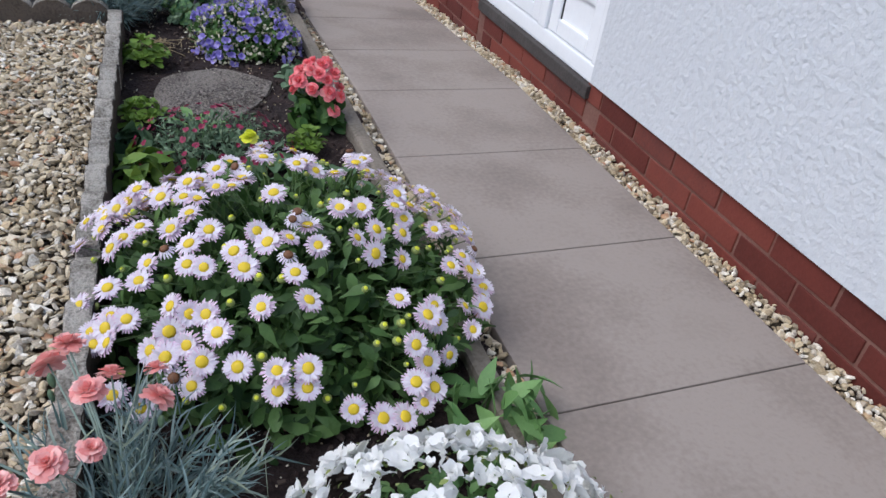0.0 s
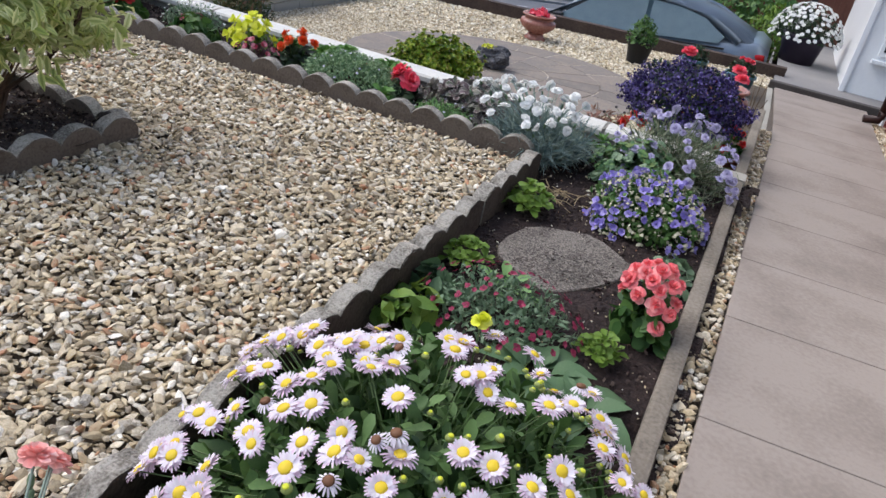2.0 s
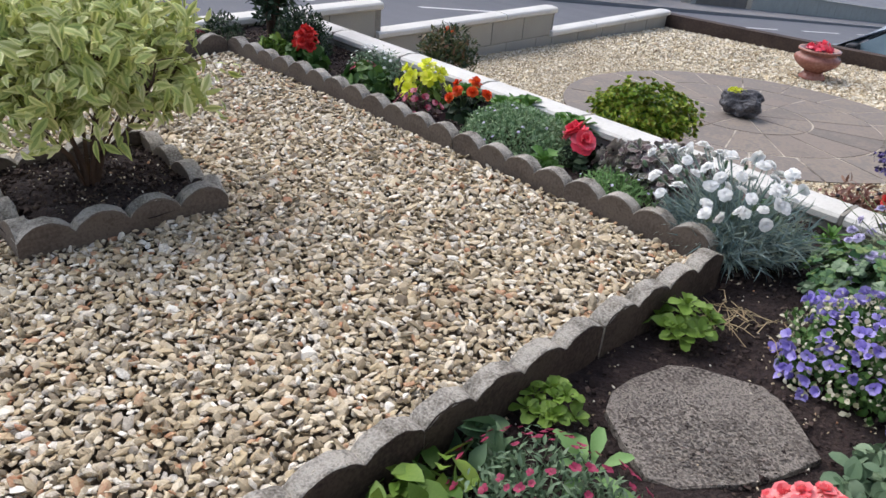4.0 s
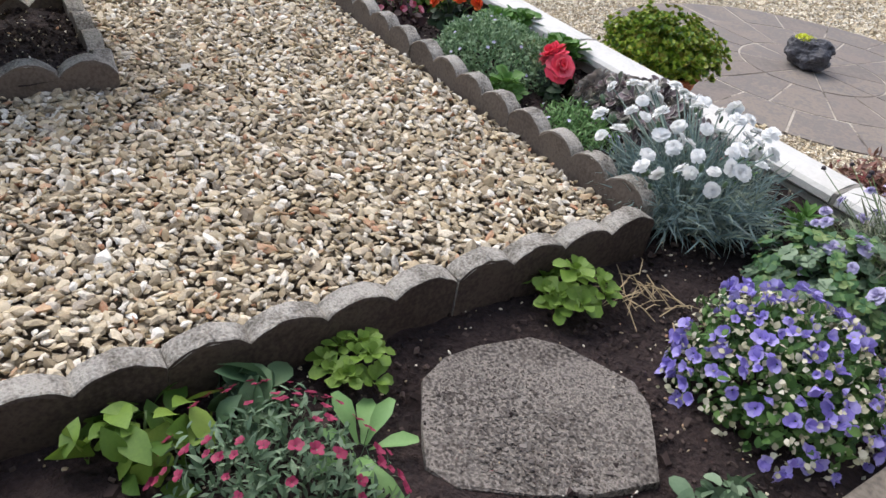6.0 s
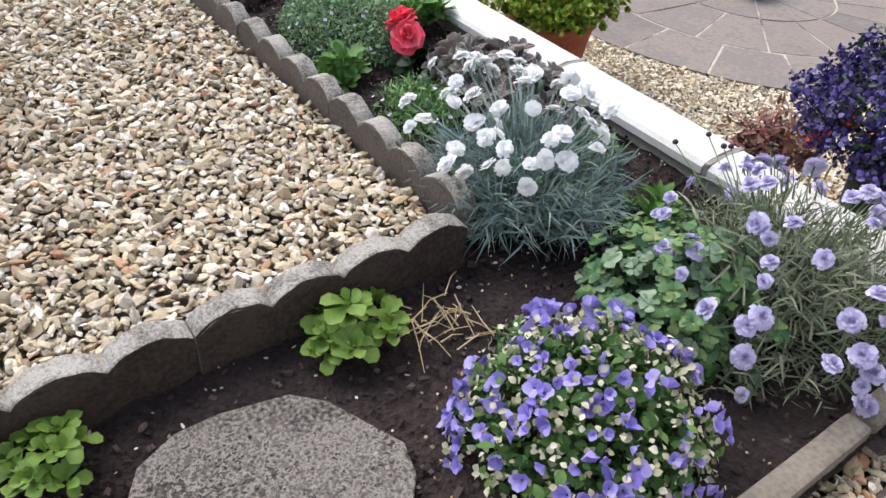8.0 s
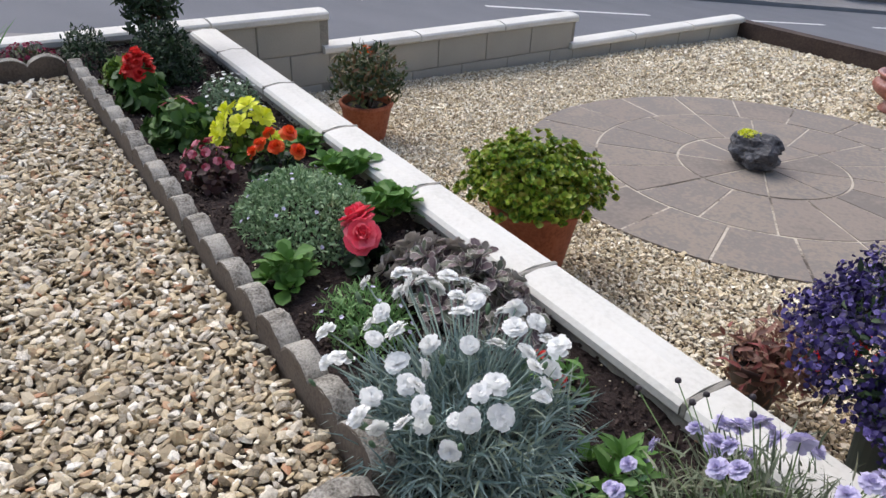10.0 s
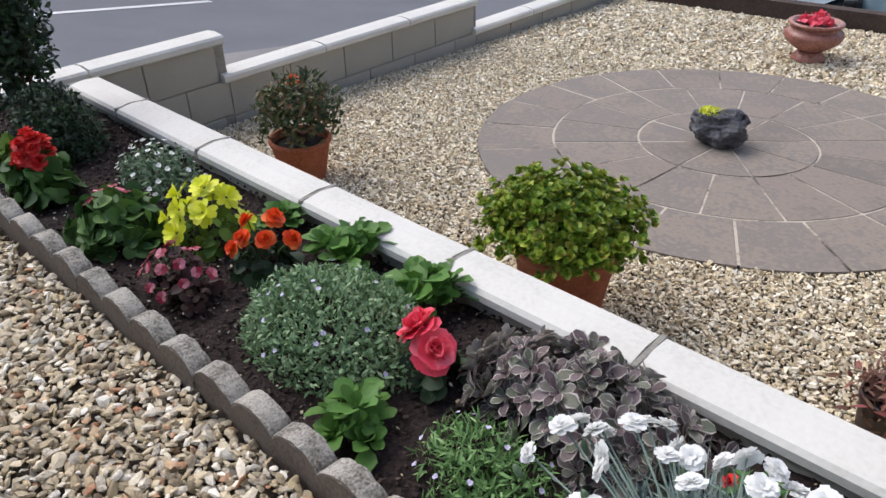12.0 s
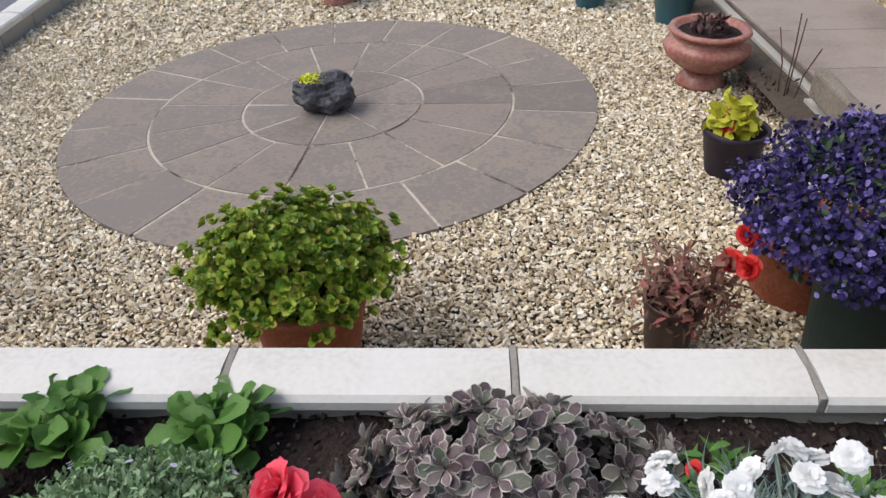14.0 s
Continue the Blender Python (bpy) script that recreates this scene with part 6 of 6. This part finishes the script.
def car(x, y):
    """A small hatchback, nose to -x, built from cross-sections along its length."""
    t = thing("car", "blue-grey metallic hatchback parked on the sloping drive", "car", at=pose(x, y, drivez(x), 0, -5.14, 0))
    # stations: x, bottom, waist, roof (or waist again), half width low, half width at roof
    body = [(-1.98, 0.35, 0.55, 0.60), (-1.85, 0.25, 0.66, 0.74), (-1.3, 0.2, 0.78, 0.80), (-0.9, 0.2, 0.86, 0.82), (-0.2, 0.2, 0.90, 0.83), (0.7, 0.2, 0.93, 0.83), (1.4, 0.22, 0.97, 0.82), (1.82, 0.3, 0.99, 0.78), (1.96, 0.42, 0.90, 0.70)]
    bm = bmesh.new()
    rings = []
    for sx, lo, hi, w in body:
        pts = [(-w * 0.9, lo), (-w, lo + (hi - lo) * 0.35), (-w * 0.99, lo + (hi - lo) * 0.75), (-w * 0.92, hi), (-w * 0.4, hi + 0.035), (w * 0.4, hi + 0.035), (w * 0.92, hi), (w * 0.99, lo + (hi - lo) * 0.75), (w, lo + (hi - lo) * 0.35), (w * 0.9, lo)]
        rings.append([bm.verts.new((sx, yy, zz)) for yy, zz in pts])
    for a, b in zip(rings, rings[1:]):
        for i in range(10):
            bm.faces.new((a[i], a[(i + 1) % 10], b[(i + 1) % 10], b[i]))
    bm.faces.new(rings[0])
    bm.faces.new(rings[-1][::-1])
    bmesh.ops.subdivide_edges(bm, edges=bm.edges[:], cuts=1, use_grid_fill=True, smooth=0.4)
    body_ob = part("body", bm, M_CAR, t, smooth=True)
    roof = [(-0.95, 0.90, 0.72), (-0.35, 1.30, 0.60), (0.1, 1.40, 0.58), (0.7, 1.39, 0.57), (1.25, 1.25, 0.58), (1.78, 1.00, 0.66)]
    bm = bmesh.new()
    rings = [[bm.verts.new(p) for p in [(sx, -w, zz - 0.06), (sx, -w * 0.9, zz - 0.01), (sx, 0, zz + 0.02), (sx, w * 0.9, zz - 0.01), (sx, w, zz - 0.06)]] for sx, zz, w in roof]
    for a, b in zip(rings, rings[1:]):
        for i in range(4):
            bm.faces.new((a[i], a[i + 1], b[i + 1], b[i]))
    bmesh.ops.solidify(bm, geom=bm.faces[:], thickness=0.03)
    part("roof", bm, M_CAR, t, smooth=True)
    for s in (-1, 1):
        for nm, pts in (("side_window", [(-0.80, 0.93), (-0.30, 1.24), (0.1, 1.33), (0.42, 1.335), (0.42, 0.94)]), ("side_window", [(0.48, 0.945), (0.48, 1.335), (0.75, 1.32), (1.15, 1.22), (1.42, 1.04), (1.36, 0.965)])):
            bm = bmesh.new()
            bm.faces.new([bm.verts.new((px, s * (0.80 - (pz - 0.93) * 0.46), pz)) for px, pz in pts])
            bmesh.ops.solidify(bm, geom=bm.faces[:], thickness=0.012)
            part(nm, bm, M_CARGLASS, t)
        part("pillar", tube(bmesh.new(), [(-0.98, s * 0.78, 0.90), (-0.34, s * 0.615, 1.27), (0.1, s * 0.60, 1.36), (0.75, s * 0.60, 1.35), (1.2, s * 0.63, 1.22), (1.6, s * 0.72, 1.0)], 0.035, 0.05, 8), M_CAR, t, smooth=True)
        bm = boxed(-0.72, s * 0.86 - 0.09, 0.93, -0.60, s * 0.86 + 0.09, 1.05, 0.03)
        part("wing_mirror", bm, M_SEAL, t)
        part("tail_lamp", boxed(1.80, s * 0.66 - 0.1, 0.72, 1.93, s * 0.66 + 0.1, 0.90, 0.03), M_LAMP, t)
        part("trim", boxed(-0.9, s * 0.815 - 0.02, 0.905, 1.45, s * 0.815 + 0.02, 0.925, 0.006), M_SEAL, t)
        for wx in (-1.25, 1.22):
            w = part("wheel", lathe([(0.2, -0.09), (0.28, -0.1), (0.305, -0.07), (0.305, 0.07), (0.28, 0.1), (0.2, 0.09)], 28), M_TYRE, t, smooth=True)
            w.matrix_basis = pose(wx, s * 0.74, 0.305, 90, 0, 0)
            part("rim", lathe([(0.19, -0.095), (0.2, -0.085), (0.2, 0.085), (0.19, 0.095)], 20), M_PAVE, w)
    for nm, a, b in (("windscreen", (-0.98, 0.90, 0.74), (-0.36, 1.27, 0.58)), ("rear_window", (1.26, 1.23, 0.54), (1.76, 0.99, 0.60))):
        bm = bmesh.new()
        bm.faces.new([bm.verts.new(p) for p in [(a[0], -a[2], a[1]), (a[0], a[2], a[1]), (b[0], b[2], b[1]), (b[0], -b[2], b[1])]])
        bmesh.ops.solidify(bm, geom=bm.faces[:], thickness=0.012)
        part(nm, bm, M_CARGLASS, t)
    return t


car(-1.10, 11.25)

# ---- far side of the road ----
M_FARWALL = material("plum_brick", [lin(96, 74, 74), lin(118, 94, 92)], scale=3, fine=30, bump=0.4)
M_FARSTONE = material("brown_stone", [lin(104, 94, 86), lin(128, 116, 106)], scale=3, fine=30, bump=0.6)
M_BIN = material("dark_bin_plastic", [lin(44, 48, 54), lin(58, 62, 68)], rough=0.5, bump=0)


def far_wall(name, y0, y1, h, mat, label, x=-12.4):
    bm = bmesh.new()
    n = max(1, round((y1 - y0) / 2.5))
    s = (y1 - y0) / n
    for k in range(n):
        a = y0 + s * k
        start = len(bm.verts)
        box(bm, x - 0.22, a, roadz(a + s) - 0.3, x, a + s - 0.003, roadz(a + s / 2) + 0.1 + h, 0.02)
        box(bm, x - 0.26, a, roadz(a + s / 2) + 0.1 + h, x + 0.04, a + s - 0.003, roadz(a + s / 2) + 0.16 + h, 0.015)
        # tops follow the slope of the road
        bm.verts.ensure_lookup_table()
        for v in bm.verts[start:]:
            v.co.z += roadz(v.co.y) - roadz(a + s / 2)
    return tagged(part(name, bm, mat), label, "wall", kind="structure")


far_wall("wall_far_1", -30, 24, 1.0, M_FARWALL, "plum brick garden wall across the road")
far_wall("wall_far_2", 27.5, 32, 0.9, M_FARSTONE, "brown stone garden wall across the road")
far_wall("wall_far_3", 32.5, 60, 0.7, M_BLOCK, "pale grey garden wall across the road")
for y in (24.2, 27.2):
    bm = boxed(-12.65, y - 0.2, roadz(y) - 0.2, -12.25, y + 0.2, roadz(y) + 1.5, 0.03)
    box(bm, -12.7, y - 0.25, roadz(y) + 1.5, -12.2, y + 0.25, roadz(y) + 1.6, 0.02)
    tagged(part("gate_pillar", bm, M_BLOCK), "grey stone gate pillar across the road", "gate pillar", "gate pillars")
bm = boxed(-13.2, 33.4, roadz(33.4) + 0.1, -12.62, 34.0, roadz(33.4) + 1.05, 0.05)
t = thing("wheelie_bin", "dark wheeled bin by the far wall", "bin")
part("bin_body", bm, M_BIN, t)
part("lid", boxed(-13.25, 33.36, roadz(33.4) + 1.05, -12.58, 34.04, roadz(33.4) + 1.12, 0.03), M_BIN, t)
far_house = thing("house", "brick house with white windows across the road", "house", kind="structure")
part("wall", boxed(-26, -12, -5, -19, 23, 6), M_FARWALL, far_house)
part("wall", boxed(-26, 30, -9, -19, 60, 3), M_FARSTONE, far_house)
for y in (-6, -1, 4, 9, 14, 19, 34, 39, 44, 50):
    w = part("window", boxed(-19.02, y - 0.9, roadz(y) + 1.2, -18.94, y + 0.9, roadz(y) + 2.5, 0.02), M_UPVC, far_house)
    part("pane", boxed(-18.95, y - 0.8, roadz(y) + 1.3, -18.93, y + 0.8, roadz(y) + 2.4), M_CARGLASS, w)
part("roof", boxed(-26.5, -12.5, 6, -18.5, 23.5, 6.3), M_SILL, far_house)
part("roof", boxed(-26.5, 29.5, 3, -18.5, 60, 3.3), M_SILL, far_house)
for x, y, rx, ry, h in ((-1.9, 17.2, 1.3, 1.5, 1.2), (0.4, 17.6, 1.4, 1.4, 1.5), (-16.5, 26, 1.5, 1.3, 1.6)):
    zz = roadz(y) if x < -5.5 else drivez(x) - 0.3
    mound(thing("hedge", "green leafy hedge beyond the drive", "hedge", "hedge beyond the drive", at=pose(x, y, zz)), M_LEAF_MID, 1800, rx, ry, h, 0.14, 0.6, "oval", int(90 + abs(x)), inner=0.6)
tagged(part("fence_back", boxed(-1.5, 19.2, -3, 3.0, 19.3, 0.3), M_FENCE), "brown timber fence behind the hedge", "fence", kind="structure")


# ---- loose stones ----
LAWN = [(-3.10, -2.95), (edge_x(-2.95) - 0.012, -2.95), (edge_x(3.62) - 0.012, 3.62), (-3.10, 3.62)]
p = scatter(-3.15, -0.2, 0.1, 3.65, 0.0152)
p = p[inside(p, LAWN) & ~inside(p, SQ)]
tagged(part("pebbles", stones("pebbles", M_GRAVEL, p, -0.002 + RNG.uniform(-0.008, 0.010, len(p)), 0.0122, 0.40, 0.32, 0.42), None), "cream, tan and grey river pebbles covering the lawn area", "pebbles", kind="stuff")
q = scatter(-3.15, -2.95, 0.1, -0.2, 0.034)
q = q[inside(q, LAWN)]
tagged(part("pebbles", stones("pebbles", M_GRAVEL, q, -0.004 + RNG.uniform(-0.007, 0.012, len(q)), 0.024, 0.42, 0.32, 0.5), None), "larger cream and grey pebbles at the far end of the lawn area", "pebbles", kind="stuff")
p = np.concatenate([scatter(-3.72, 4.52, 0.9, 7.9, 0.0128), scatter(-3.72, 7.9, 0.9, 9.74, 0.021)])
far = np.where(p[:, 1] > 7.9, 1.6, 1.0)
keep = np.hypot(p[:, 0] - CX, p[:, 1] - CY) > 1.336
p, far = p[keep], far[keep]
tagged(part("pebbles", stones("pebbles", M_GRAVEL_N, p, ngz(p[:, 0], p[:, 1]) - 0.008 + RNG.uniform(-0.005, 0.006, len(p)), (0.0094 * far)[:, None], 0.45, 0.3, chip=True), None), "golden gravel of the next front garden", "gravel", kind="stuff")
p = scatter(1.5, -0.5, 1.9, 8.1, 0.0165)
w = WALL_X + 0.025 * (p[:, 1] - 2.0)
p = p[(p[:, 0] > w - 0.085) & (p[:, 0] < w + 0.012)]
tagged(part("pebbles", stones("pebbles", M_GRAVEL, p, np.array([pathz(y) for y in p[:, 1]]) - 0.016 + RNG.uniform(-0.006, 0.008, len(p)), 0.0122), None), "pebbles in the strip between slabs and house wall", "pebbles", kind="stuff")
p = scatter(0.70, -0.2, 1.0, 6.4, 0.018)
bx = 0.74 + 0.022 * (p[:, 1] - 1.9)
p = p[(p[:, 0] > bx) & (p[:, 0] < 0.795 + 0.028 * (p[:, 1] - 1.5))]
tagged(part("pebbles", stones("pebbles", M_GRAVEL, p, np.array([pathz(y) for y in p[:, 1]]) - 0.014 + RNG.uniform(-0.006, 0.008, len(p)), 0.013), None), "pebbles in the strip between board and slabs", "pebbles", kind="stuff")
for outline, n, z in ((BED1, 7000, -0.055), (BED2, 4200, -0.05), ([(x * 0.95 - 0.0865, y * 0.95 + 0.114) for x, y in SQ], 1500, 0.038)):
    q = np.stack([RNG.uniform(min(a for a, b in outline), max(a for a, b in outline), n), RNG.uniform(min(b for a, b in outline), max(b for a, b in outline), n)], 1)
    q = q[inside(q, outline)]
    tagged(part("soil_clods", stones("soil_clods", M_CLOD, q, z + RNG.uniform(-0.006, 0.008, len(q)), 0.0075, chip=True), None), "crumbs and clods of dark soil", "soil", kind="stuff")
    q = np.stack([RNG.uniform(min(a for a, b in outline), max(a for a, b in outline), n // 6), RNG.uniform(max(0.6, min(b for a, b in outline)), max(b for a, b in outline), n // 6)], 1)
    q = q[inside(q, outline)]
    tagged(part("grit", stones("grit", M_GRAVEL, q, z + RNG.uniform(0.0, 0.01, len(q)), 0.0035), None), "pale specks of grit on the dark soil", "grit", kind="stuff")
